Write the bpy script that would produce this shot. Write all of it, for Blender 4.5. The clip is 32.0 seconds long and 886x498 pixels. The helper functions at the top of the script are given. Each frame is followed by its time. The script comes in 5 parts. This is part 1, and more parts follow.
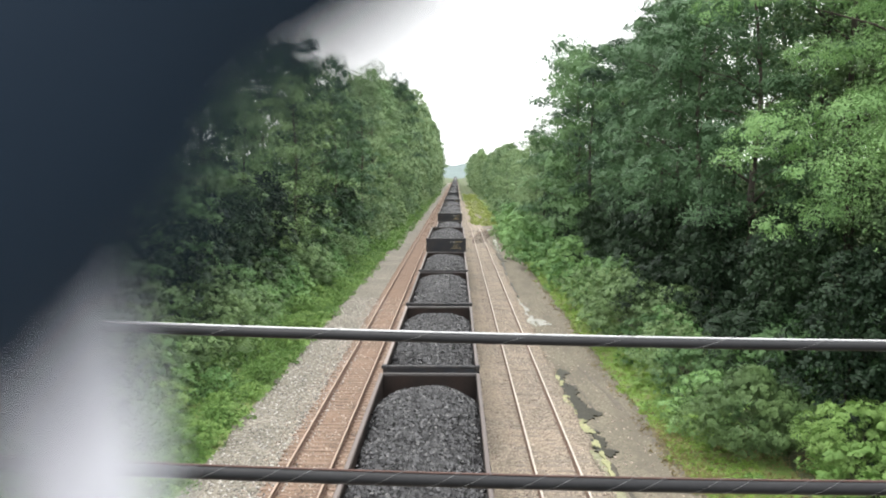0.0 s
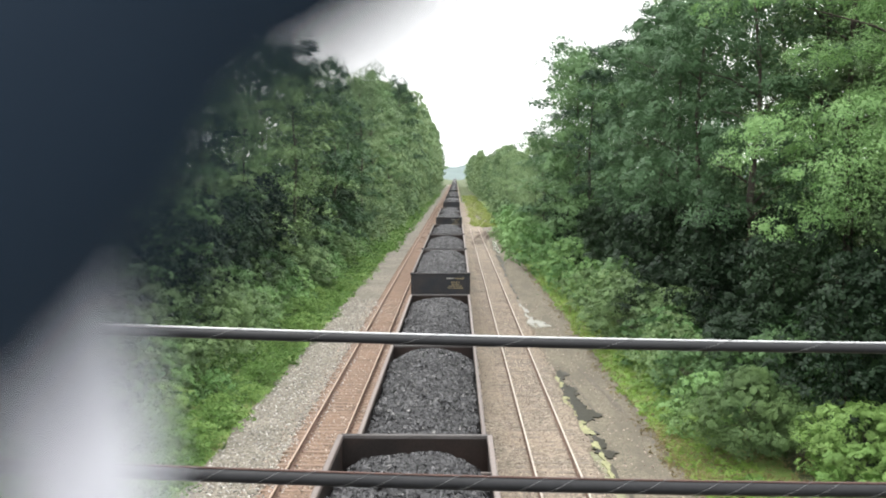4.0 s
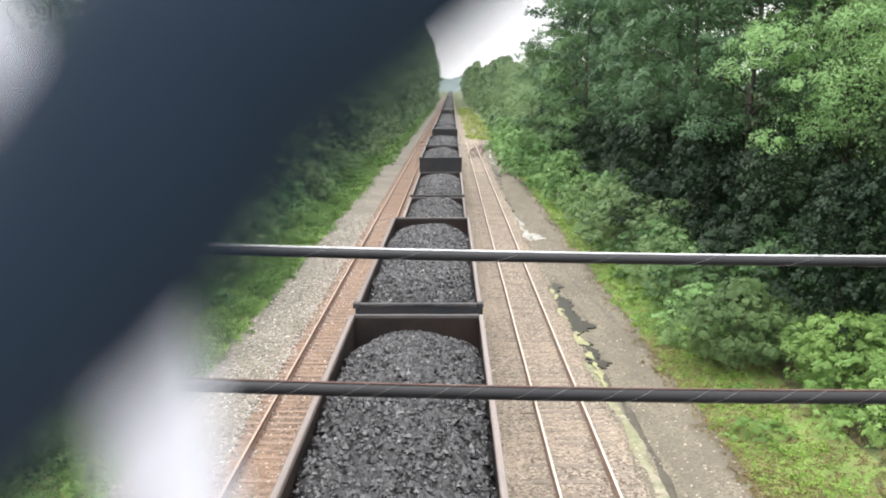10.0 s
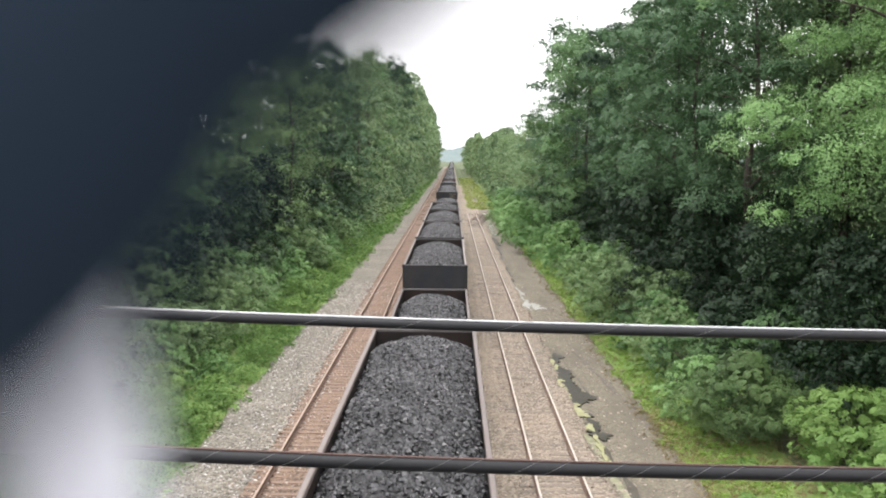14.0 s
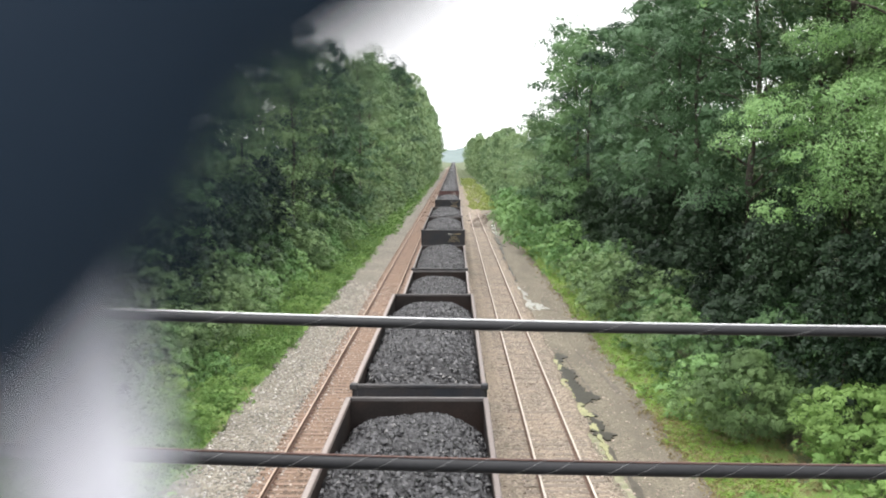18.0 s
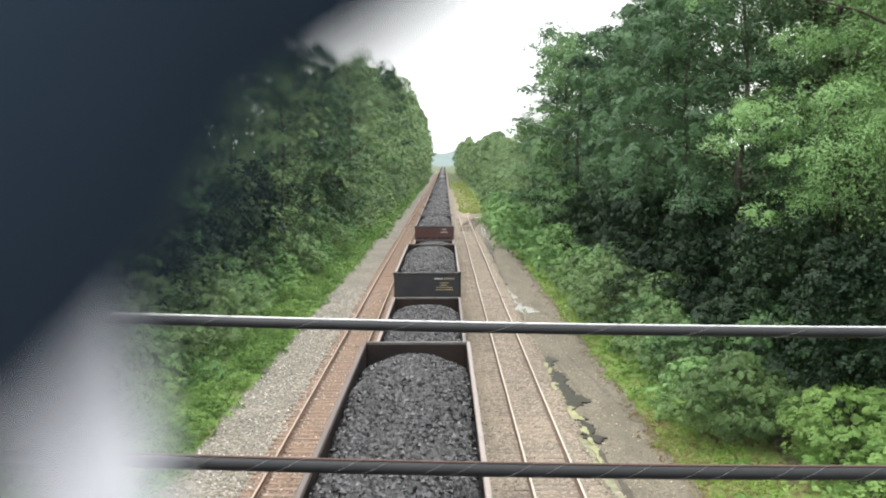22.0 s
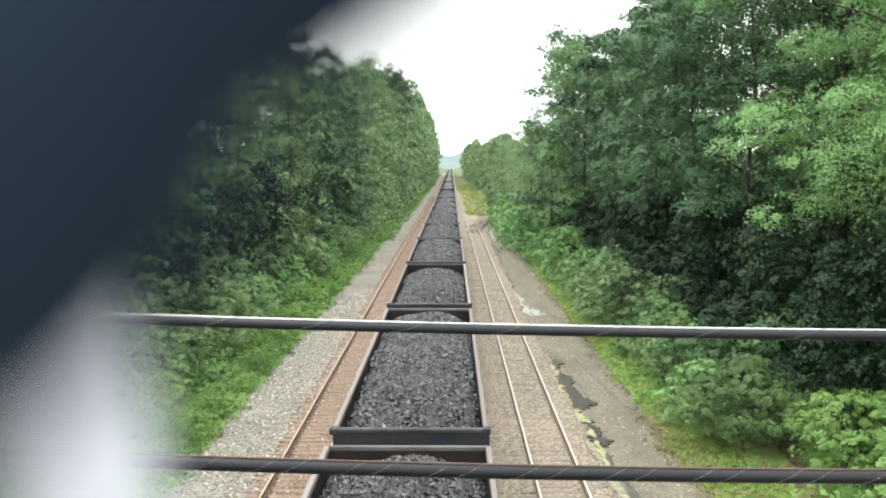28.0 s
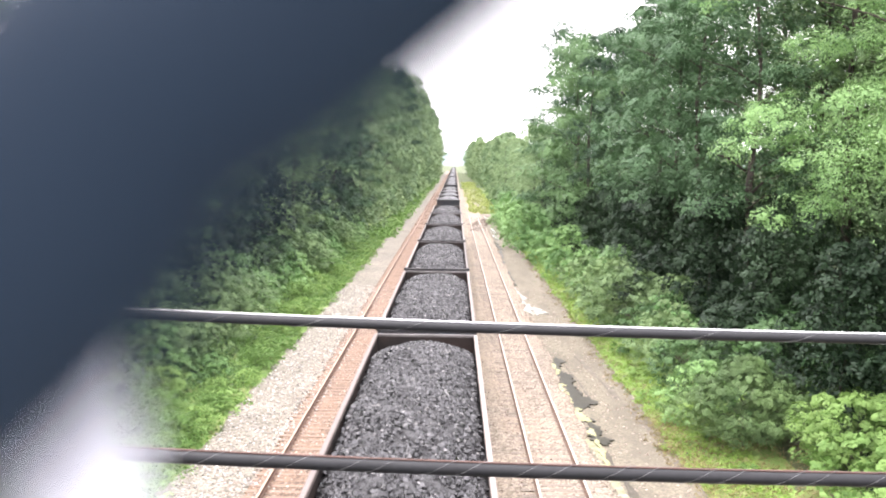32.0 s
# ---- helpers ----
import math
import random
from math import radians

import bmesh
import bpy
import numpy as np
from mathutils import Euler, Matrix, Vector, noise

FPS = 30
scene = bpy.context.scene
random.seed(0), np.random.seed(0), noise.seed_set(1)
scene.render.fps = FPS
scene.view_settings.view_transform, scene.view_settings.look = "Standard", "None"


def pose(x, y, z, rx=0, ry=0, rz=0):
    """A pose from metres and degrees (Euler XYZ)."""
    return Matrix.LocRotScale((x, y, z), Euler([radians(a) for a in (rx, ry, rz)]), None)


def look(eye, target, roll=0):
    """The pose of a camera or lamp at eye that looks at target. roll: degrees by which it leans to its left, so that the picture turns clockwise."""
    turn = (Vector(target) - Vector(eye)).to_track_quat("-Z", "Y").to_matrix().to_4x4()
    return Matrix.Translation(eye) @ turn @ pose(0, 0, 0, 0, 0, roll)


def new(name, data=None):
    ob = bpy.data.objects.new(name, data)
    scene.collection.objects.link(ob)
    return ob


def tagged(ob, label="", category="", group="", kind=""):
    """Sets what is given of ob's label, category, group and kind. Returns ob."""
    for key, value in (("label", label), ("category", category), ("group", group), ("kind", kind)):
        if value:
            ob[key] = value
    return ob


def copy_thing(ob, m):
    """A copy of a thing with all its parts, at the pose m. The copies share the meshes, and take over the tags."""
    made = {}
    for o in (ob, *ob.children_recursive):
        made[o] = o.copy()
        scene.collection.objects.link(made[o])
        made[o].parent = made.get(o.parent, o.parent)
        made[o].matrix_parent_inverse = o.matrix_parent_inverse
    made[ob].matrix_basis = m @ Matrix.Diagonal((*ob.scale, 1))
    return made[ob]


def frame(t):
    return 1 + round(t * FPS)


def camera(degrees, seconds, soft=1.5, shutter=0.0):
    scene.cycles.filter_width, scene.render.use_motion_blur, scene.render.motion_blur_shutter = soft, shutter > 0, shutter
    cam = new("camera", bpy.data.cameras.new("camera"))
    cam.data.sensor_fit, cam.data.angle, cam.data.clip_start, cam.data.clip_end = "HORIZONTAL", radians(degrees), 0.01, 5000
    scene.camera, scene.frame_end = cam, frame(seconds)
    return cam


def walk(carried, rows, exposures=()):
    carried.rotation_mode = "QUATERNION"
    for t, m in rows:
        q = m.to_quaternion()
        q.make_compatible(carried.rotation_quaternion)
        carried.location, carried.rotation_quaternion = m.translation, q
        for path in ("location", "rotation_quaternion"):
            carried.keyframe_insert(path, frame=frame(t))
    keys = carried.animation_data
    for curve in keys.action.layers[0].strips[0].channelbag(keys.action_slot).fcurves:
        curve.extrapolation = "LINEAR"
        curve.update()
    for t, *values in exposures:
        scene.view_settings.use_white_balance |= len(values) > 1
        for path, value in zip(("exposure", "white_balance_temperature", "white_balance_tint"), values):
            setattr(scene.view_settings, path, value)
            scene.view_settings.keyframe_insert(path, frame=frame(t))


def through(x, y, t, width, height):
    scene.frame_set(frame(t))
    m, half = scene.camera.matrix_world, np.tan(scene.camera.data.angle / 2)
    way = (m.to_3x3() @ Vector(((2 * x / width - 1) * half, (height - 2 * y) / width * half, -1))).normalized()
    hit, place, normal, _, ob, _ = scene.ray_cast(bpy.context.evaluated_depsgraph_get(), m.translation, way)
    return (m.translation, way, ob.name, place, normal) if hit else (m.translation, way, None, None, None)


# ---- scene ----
# Coal train seen from a road bridge through a chain-link fence.
# Rail tops lie at z = 0, the tracks run along +Y, the lens stands 10 m above them.
cam = camera(54.0, 32.0, soft=1.9)
cam.data.dof.use_dof = True
cam.data.dof.focus_distance = 8.0
cam.data.dof.aperture_fstop = 10.0

# seconds, eye x y z, pitch, yaw, roll
PATH = [
    (0, 0.00001, 0.00001, 10.00007, -4.988, 0.867, -0.053),
    (0.5, 0.00001, 0.00001, 10.00007, -5.021, 0.874, -0.023),
    (1, 0.00001, 0.00001, 10.00006, -5.007, 0.881, -0.025),
    (1.5, 0.00000, 0.00001, 10.00007, -5.000, 0.860, -0.053),
    (2, -0.00001, -0.00000, 10.00006, -4.994, 0.834, -0.049),
    (2.5, -0.00002, -0.00001, 10.00004, -4.924, 0.806, -0.017),
    (3, -0.00002, -0.00001, 10.00002, -4.883, 0.797, -0.027),
    (3.5, -0.00001, -0.00000, 10.00002, -4.893, 0.824, -0.032),
    (5.5, 0.00000, 0.00000, 10.00000, -4.842, 0.853, 0.007),
    (6, 0.00000, 0.00000, 10.00000, -4.834, 0.856, -0.019),
    (6.5, -0.00000, -0.00000, 10.00000, -4.844, 0.854, -0.024),
    (7, -0.00000, -0.00000, 10.00000, -4.844, 0.856, -0.037),
    (7.5, 0.00000, 0.00000, 10.00000, -4.848, 0.858, -0.030),
    (8, -0.00004, -0.00002, 10.00001, -4.904, 0.739, -0.018),
    (8.5, -0.00008, -0.00004, 10.00008, -5.108, 0.585, -0.005),
    (9, 0.00022, -0.00436, 10.00133, -6.776, 0.433, 0.134),
    (9.25, -0.00036, -0.00717, 10.00256, -8.750, 0.408, 0.204),
    (9.5, -0.00054, -0.00765, 10.00330, -10.253, 0.374, 0.293),
    (9.75, -0.00052, -0.00758, 10.00364, -11.000, 0.457, 0.199),
    (10, -0.00016, -0.00630, 10.00325, -10.586, 0.532, 0.167),
    (10.25, 0.00050, -0.00332, 10.00221, -9.600, 0.608, 0.087),
    (10.5, -0.00009, -0.00081, 10.00116, -7.944, 0.676, 0.037),
    (11, -0.00002, 0.00002, 10.00041, -6.209, 0.773, 0.040),
    (11.5, -0.00012, 0.00001, 10.00026, -5.599, 0.802, 0.028),
    (12, -0.00022, 0.00001, 10.00029, -5.582, 0.804, -0.025),
    (12.5, -0.00001, -0.00082, 10.00097, -6.279, 0.763, -0.247),
    (13, 0.00043, -0.00122, 10.00140, -6.825, 0.667, -0.300),
    (13.5, 0.00035, -0.00104, 10.00115, -6.483, 0.618, -0.399),
    (14, 0.00031, -0.00084, 10.00087, -6.053, 0.629, -0.425),
    (14.5, 0.00006, -0.00042, 10.00079, -5.967, 0.616, -0.450),
    (16.5, -0.00013, 0.00005, 10.00074, -6.435, 0.764, -0.225),
    (17, -0.00009, 0.00005, 10.00063, -6.202, 0.864, -0.232),
    (17.5, -0.00012, 0.00004, 10.00057, -6.151, 0.789, -0.159),
    (18, -0.00012, 0.00002, 10.00047, -6.013, 0.741, 0.023),
    (18.5, -0.00009, 0.00000, 10.00033, -5.710, 0.731, 0.118),
    (19, -0.00011, -0.00002, 10.00022, -5.519, 0.609, 0.136),
    (19.5, -0.00019, -0.00006, 10.00021, -5.390, 0.408, 0.136),
    (20, -0.00028, -0.00009, 10.00023, -5.370, 0.225, 0.153),
    (20.5, -0.00035, -0.00011, 10.00033, -5.601, 0.075, 0.164),
    (21, -0.00040, -0.00011, 10.00042, -5.801, 0.030, 0.139),
    (21.5, -0.00035, -0.00020, 10.00049, -5.819, 0.048, 0.152),
    (22, -0.00031, -0.00031, 10.00053, -5.765, 0.074, 0.141),
    (22.5, -0.00026, -0.00041, 10.00056, -5.710, 0.039, 0.200),
    (23, -0.00023, -0.00054, 10.00060, -5.677, -0.024, 0.206),
    (23.5, -0.00025, -0.00054, 10.00060, -5.672, -0.044, 0.196),
    (24, -0.00025, -0.00054, 10.00060, -5.651, -0.030, 0.183),
    (24.5, -0.00025, -0.00054, 10.00062, -5.708, -0.031, 0.160),
    (25, -0.00023, -0.00053, 10.00065, -5.765, -0.026, 0.193),
    (25.5, -0.00023, -0.00053, 10.00069, -5.888, -0.009, 0.152),
    (27.5, -0.00005, -0.00047, 10.00061, -5.800, 0.415, 0.133),
    (28, 0.00006, -0.00045, 10.00050, -5.617, 0.533, 0.062),
    (28.5, 0.00002, -0.00045, 10.00054, -5.603, 0.584, -0.121),
    (29, -0.00000, -0.00043, 10.00059, -5.684, 0.634, -0.095),
    (29.5, -0.00002, -0.00042, 10.00059, -5.756, 0.666, 0.090),
    (30, -0.00032, -0.00171, 10.00099, -5.698, 0.677, 0.304),
    (30.25, -0.00055, -0.00336, 10.00211, -5.638, 0.710, 0.168),
    (30.5, -0.00045, -0.00426, 10.00259, -5.559, 0.734, 0.096),
    (30.75, -0.00033, -0.00499, 10.00304, -5.610, 0.751, -0.036),
    (31, -0.00018, -0.00562, 10.00343, -5.663, 0.762, -0.144),
    (31.25, 0.00028, -0.00563, 10.00361, -5.769, 0.737, -0.227),
    (31.5, 0.00086, -0.00497, 10.00357, -5.881, 0.701, -0.270),
    (31.75, 0.00124, -0.00395, 10.00329, -5.834, 0.738, -0.453),
    (32, 0.00134, -0.00326, 10.00292, -5.796, 0.771, -0.621),
]
# seconds, stops, kelvin, tint
EXPOSURES = [(0, 0.08, 6500, 10), (8.6, 0.08, 6500, 10), (9.1, 0.15, 6500, 10), (9.4, 0.3, 6500, 10), (10, 0.33, 6500, 12),
             (10.5, 0.05, 6500, 13), (11.2, -0.04, 6500, 13), (12, 0.02, 6500, 14), (14.5, 0.03, 6500, 14), (18, 0.12, 6500, 12),
             (20, 0.08, 6500, 10), (25.5, 0.19, 6500, 7), (28.1, 0.26, 6450, 5), (28.7, 0.03, 6450, 5), (29.6, 0, 6450, 6),
             (30.2, -0.06, 6500, 10), (30.7, 0.3, 6500, 16), (31.2, 0.92, 6500, 18), (31.7, 1.02, 6500, 20), (32, 1.02, 6500, 20)]
walk(cam, [(t, pose(x, y, z, 90 + p, r, w)) for t, x, y, z, p, w, r in PATH], EXPOSURES)

# ---------------------------------------------------------------- light
SKY = 0.094
world = bpy.data.worlds.new("overcast_sky")
scene.world = world
world.use_nodes = True
wn, wl = world.node_tree.nodes, world.node_tree.links
sky = wn.new("ShaderNodeTexSky")
sky.sky_type, sky.sun_disc = "NISHITA", False
sky.sun_elevation, sky.sun_rotation = radians(55), radians(-60)
sky.air_density, sky.dust_density, sky.altitude = 1.0, 4.0, 100
wash = wn.new("ShaderNodeHueSaturation")
wash.inputs["Saturation"].default_value = 0.3
wl.new(sky.outputs["Color"], wash.inputs["Color"])
# cloud cover: an overcast dome is about three times as bright overhead as at the horizon
co, sep, rise = wn.new("ShaderNodeTexCoord"), wn.new("ShaderNodeSeparateXYZ"), wn.new("ShaderNodeMapRange")
wl.new(co.outputs["Generated"], sep.inputs["Vector"])
wl.new(sep.outputs["Z"], rise.inputs["Value"])
rise.inputs["From Min"].default_value, rise.inputs["From Max"].default_value = 0.0, 1.0
dome = wn.new("ShaderNodeMix")
dome.data_type = "RGBA"
dome.inputs["A"].default_value, dome.inputs["B"].default_value = (19.0, 19.2, 19.4, 1), (46.0, 46.5, 47.0, 1)
wl.new(rise.outputs["Result"], dome.inputs["Factor"])
cloud = wn.new("ShaderNodeMix")
cloud.data_type, cloud.blend_type = "RGBA", "MIX"
cloud.inputs["Factor"].default_value = 0.85
wl.new(wash.outputs["Color"], cloud.inputs["A"])
wl.new(dome.outputs["Result"], cloud.inputs["B"])
wl.new(cloud.outputs["Result"], wn["Background"].inputs["Color"])
wn["Background"].inputs["Strength"].default_value = SKY
sun = new("sun", bpy.data.lights.new("sun", "SUN"))
sun.data.energy, sun.data.angle, sun.data.color = 1.5, radians(20), (1.0, 0.96, 0.9)
sun.matrix_world = look((-14, 30, 60), (0, 34, 0))

# ---------------------------------------------------------------- materials


def material(name, base, rough=0.7, metal=0.0, vary=0.25, scale=3.0, fine=40.0, bump=0.3, dist=0.01, tint=None, tint_scale=0.6,
             tint_amount=0.5, spec=0.4):
    """A node material: base colour varied by coarse and fine noise, a second tint in patches, and a bump."""
    m = bpy.data.materials.new(name)
    m.use_nodes = True
    n, l = m.node_tree.nodes, m.node_tree.links
    b = n["Principled BSDF"]
    geo = n.new("ShaderNodeTexCoord")
    coarse, small = n.new("ShaderNodeTexNoise"), n.new("ShaderNodeTexNoise")
    coarse.inputs["Scale"].default_value, coarse.inputs["Detail"].default_value = scale, 4
    small.inputs["Scale"].default_value, small.inputs["Detail"].default_value = fine, 3
    for k in (coarse, small):
        l.new(geo.outputs["Object"], k.inputs["Vector"])
    add = n.new("ShaderNodeMath")
    add.operation = "ADD"
    l.new(coarse.outputs["Fac"], add.inputs[0])
    l.new(small.outputs["Fac"], add.inputs[1])
    rng = n.new("ShaderNodeMapRange")
    rng.inputs["From Min"].default_value, rng.inputs["From Max"].default_value = 0.6, 1.4
    rng.inputs["To Min"].default_value, rng.inputs["To Max"].default_value = 1 - vary, 1 + vary
    l.new(add.outputs[0], rng.inputs["Value"])
    col = n.new("ShaderNodeMix")
    col.data_type, col.blend_type = "RGBA", "MULTIPLY"
    col.inputs["Factor"].default_value = 1.0
    l.new(rng.outputs["Result"], col.inputs["B"])
    if tint:
        patch, ramp, mix = n.new("ShaderNodeTexNoise"), n.new("ShaderNodeMapRange"), n.new("ShaderNodeMix")
        patch.inputs["Scale"].default_value, patch.inputs["Detail"].default_value = tint_scale, 5
        l.new(geo.outputs["Object"], patch.inputs["Vector"])
        ramp.inputs["From Min"].default_value, ramp.inputs["From Max"].default_value = 0.42, 0.62
        ramp.inputs["To Max"].default_value = tint_amount
        l.new(patch.outputs["Fac"], ramp.inputs["Value"])
        mix.data_type = "RGBA"
        mix.inputs["A"].default_value, mix.inputs["B"].default_value = (*base, 1), (*tint, 1)
        l.new(ramp.outputs["Result"], mix.inputs["Factor"])
        l.new(mix.outputs["Result"], col.inputs["A"])
    else:
        col.inputs["A"].default_value = (*base, 1)
    l.new(col.outputs["Result"], b.inputs["Base Color"])
    b.inputs["Roughness"].default_value, b.inputs["Metallic"].default_value = rough, metal
    b.inputs["Specular IOR Level"].default_value = spec
    bp = n.new("ShaderNodeBump")
    bp.inputs["Strength"].default_value, bp.inputs["Distance"].default_value = bump, dist
    l.new(small.outputs["Fac"], bp.inputs["Height"])
    l.new(bp.outputs["Normal"], b.inputs["Normal"])
    return m


def stones(name, light, dark, size=0.06, rust=None, rust_scale=0.5, depth=0.03, rough=0.9, stain=0.45, along=1.0):
    """Crushed stone: Voronoi cells, each with its own shade, and stains of a second colour."""
    m = material(name, light, rough, vary=0.2, scale=0.7, fine=30, bump=0.0)
    n, l = m.node_tree.nodes, m.node_tree.links
    b = n["Principled BSDF"]
    co = n.new("ShaderNodeTexCoord")
    cell = n.new("ShaderNodeTexVoronoi")
    cell.inputs["Scale"].default_value = 1 / size
    l.new(co.outputs["Object"], cell.inputs["Vector"])
    shade = n.new("ShaderNodeMix")
    shade.data_type = "RGBA"
    shade.inputs["A"].default_value, shade.inputs["B"].default_value = (*dark, 1), (*light, 1)
    sep = n.new("ShaderNodeSeparateColor")
    l.new(cell.outputs["Color"], sep.inputs["Color"])
    l.new(sep.outputs["Red"], shade.inputs["Factor"])
    last = shade.outputs["Result"]
    big = n.new("ShaderNodeTexNoise")
    big.inputs["Scale"].default_value, big.inputs["Detail"].default_value = rust_scale, 6
    pull = n.new("ShaderNodeMapping")
    pull.inputs["Scale"].default_value = (1, along, 1)
    l.new(co.outputs["Object"], pull.inputs["Vector"])
    l.new(pull.outputs["Vector"], big.inputs["Vector"])
    if rust:
        r = n.new("ShaderNodeMapRange")
        r.inputs["From Min"].default_value, r.inputs["From Max"].default_value = 0.4, 0.6
        r.inputs["To Max"].default_value = stain
        l.new(big.outputs["Fac"], r.inputs["Value"])
        mx = n.new("ShaderNodeMix")
        mx.data_type = "RGBA"
        mx.inputs["B"].default_value = (*rust, 1)
        l.new(r.outputs["Result"], mx.inputs["Factor"])
        l.new(last, mx.inputs["A"])
        last = mx.outputs["Result"]
    fade = n.new("ShaderNodeMapRange")
    fade.inputs["From Min"].default_value, fade.inputs["From Max"].default_value = 0.3, 0.7
    fade.inputs["To Min"].default_value, fade.inputs["To Max"].default_value = 0.8, 1.15
    l.new(big.outputs["Fac"], fade.inputs["Value"])
    mul = n.new("ShaderNodeMix")
    mul.data_type, mul.blend_type = "RGBA", "MULTIPLY"
    mul.inputs["Factor"].default_value = 1
    l.new(last, mul.inputs["A"])
    l.new(fade.outputs["Result"], mul.inputs["B"])
    l.new(mul.outputs["Result"], b.inputs["Base Color"])
    bp = n.new("ShaderNodeBump")
    bp.inputs["Strength"].default_value, bp.inputs["Distance"].default_value = 0.9, depth
    bp.invert = True
    l.new(cell.outputs["Distance"], bp.inputs["Height"])
    l.new(bp.outputs["Normal"], b.inputs["Normal"])
    return m


def foliage(name, dark, light, patch=0.35, through=0.35, rough=0.55):
    """Leaves: every leaf its own shade between two greens, whole boughs drifting lighter or darker, some light passing through."""
    m = bpy.data.materials.new(name)
    m.use_nodes = True
    n, l = m.node_tree.nodes, m.node_tree.links
    b = n["Principled BSDF"]
    geo, co = n.new("ShaderNodeNewGeometry"), n.new("ShaderNodeTexCoord")
    big = n.new("ShaderNodeTexNoise")
    big.inputs["Scale"].default_value, big.inputs["Detail"].default_value = patch, 3
    l.new(co.outputs["Object"], big.inputs["Vector"])
    each = n.new("ShaderNodeObjectInfo")
    a1, a2 = n.new("ShaderNodeMath"), n.new("ShaderNodeMath")
    a1.operation, a2.operation = "MULTIPLY_ADD", "MULTIPLY_ADD"
    a1.inputs[1].default_value = 0.12
    l.new(geo.outputs["Random Per Island"], a1.inputs[0])
    l.new(big.outputs["Fac"], a1.inputs[2])
    a2.inputs[1].default_value = 0.62
    l.new(each.outputs["Random"], a2.inputs[0])
    l.new(a1.outputs[0], a2.inputs[2])
    r = n.new("ShaderNodeMapRange")
    r.inputs["From Min"].default_value, r.inputs["From Max"].default_value = 0.5, 1.32
    l.new(a2.outputs[0], r.inputs["Value"])
    mix = n.new("ShaderNodeMix")
    mix.data_type = "RGBA"
    mix.inputs["A"].default_value, mix.inputs["B"].default_value = (*dark, 1), (*light, 1)
    l.new(r.outputs["Result"], mix.inputs["Factor"])
    l.new(mix.outputs["Result"], b.inputs["Base Color"])
    b.inputs["Roughness"].default_value, b.inputs["Specular IOR Level"].default_value = rough, 0.22
    tr, blend = n.new("ShaderNodeBsdfTranslucent"), n.new("ShaderNodeMixShader")
    l.new(mix.outputs["Result"], tr.inputs["Color"])
    blend.inputs["Fac"].default_value = through
    l.new(b.outputs["BSDF"], blend.inputs[1])
    l.new(tr.outputs["BSDF"], blend.inputs[2])
    l.new(blend.outputs["Shader"], n["Material Output"].inputs["Surface"])
    return m


GRAVEL = stones("grey_limestone_ballast", (0.275, 0.25, 0.202), (0.07, 0.062, 0.048), 0.075, None, 0.25)
RUST_BALLAST = stones("rusty_ballast", (0.24, 0.165, 0.115), (0.08, 0.056, 0.04), 0.075, (0.19, 0.118, 0.078), 0.5)
BROWN_BALLAST = stones("dusty_brown_ballast", (0.375, 0.315, 0.245), (0.09, 0.074, 0.056), 0.075, (0.24, 0.188, 0.138), 0.35)
DIRT = stones("damp_gravelly_dirt", (0.255, 0.228, 0.165), (0.10, 0.085, 0.066), 0.06, (0.10, 0.088, 0.066), 0.9, 0.015, stain=0.8, along=0.3)
SOIL = material("weedy_soil", (0.07, 0.075, 0.04), 0.95, vary=0.6, scale=1.6, fine=14, bump=0.8, dist=0.06, tint=(0.07, 0.11, 0.035), tint_scale=0.7, tint_amount=0.9)
MUD = material("wet_mud", (0.030, 0.028, 0.018), 0.55, vary=0.4, scale=2, fine=18, bump=0.3, dist=0.02, spec=0.3)
ALGAE = material("algae_scum", (0.27, 0.27, 0.14), 0.7, vary=0.35, scale=4, fine=30, bump=0.3, dist=0.01)
PUDDLE = material("pale_silt_water", (0.50, 0.49, 0.45), 0.12, vary=0.1, scale=1, fine=8, bump=0.03, dist=0.005, spec=0.6)
RAIL = material("worn_rail_steel", (0.50, 0.44, 0.38), 0.5, 0.2, vary=0.25, scale=2, fine=30, bump=0.1, dist=0.003)
RAIL_TAN = material("rust_filmed_rail_steel", (0.36, 0.27, 0.205), 0.6, 0.1, vary=0.25, scale=2, fine=30, bump=0.1, dist=0.003)
RAIL_RUST = material("rusty_rail_web", (0.15, 0.095, 0.07), 0.85, vary=0.3, scale=3, fine=40, bump=0.3, dist=0.004)
TIE = material("rust_stained_timber", (0.25, 0.175, 0.13), 0.9, vary=0.35, scale=1.5, fine=30, bump=0.5, dist=0.01, tint=(0.145, 0.10, 0.075), tint_scale=2)
TIE_GREY = material("weathered_grey_timber", (0.20, 0.17, 0.14), 0.9, vary=0.4, scale=1.5, fine=30, bump=0.5, dist=0.01, tint=(0.13, 0.105, 0.085), tint_scale=2)
COAL = stones("coal_fines", (0.019, 0.0185, 0.02), (0.004, 0.004, 0.004), 0.045, None, 0.6, 0.02, 0.5)


def lump_material(name, dark, light, rough):
    """Loose pieces, each with its own shade."""
    m = material(name, light, rough, vary=0.3, scale=9, fine=60, bump=0.4, dist=0.01, spec=0.5)
    n, l = m.node_tree.nodes, m.node_tree.links
    geo, mix = n.new("ShaderNodeNewGeometry"), n.new("ShaderNodeMix")
    mix.data_type = "RGBA"
    mix.inputs["A"].default_value, mix.inputs["B"].default_value = (*dark, 1), (*light, 1)
    l.new(geo.outputs["Random Per Island"], mix.inputs["Factor"])
    l.new(mix.outputs["Result"], n["Principled BSDF"].inputs["Base Color"])
    return m


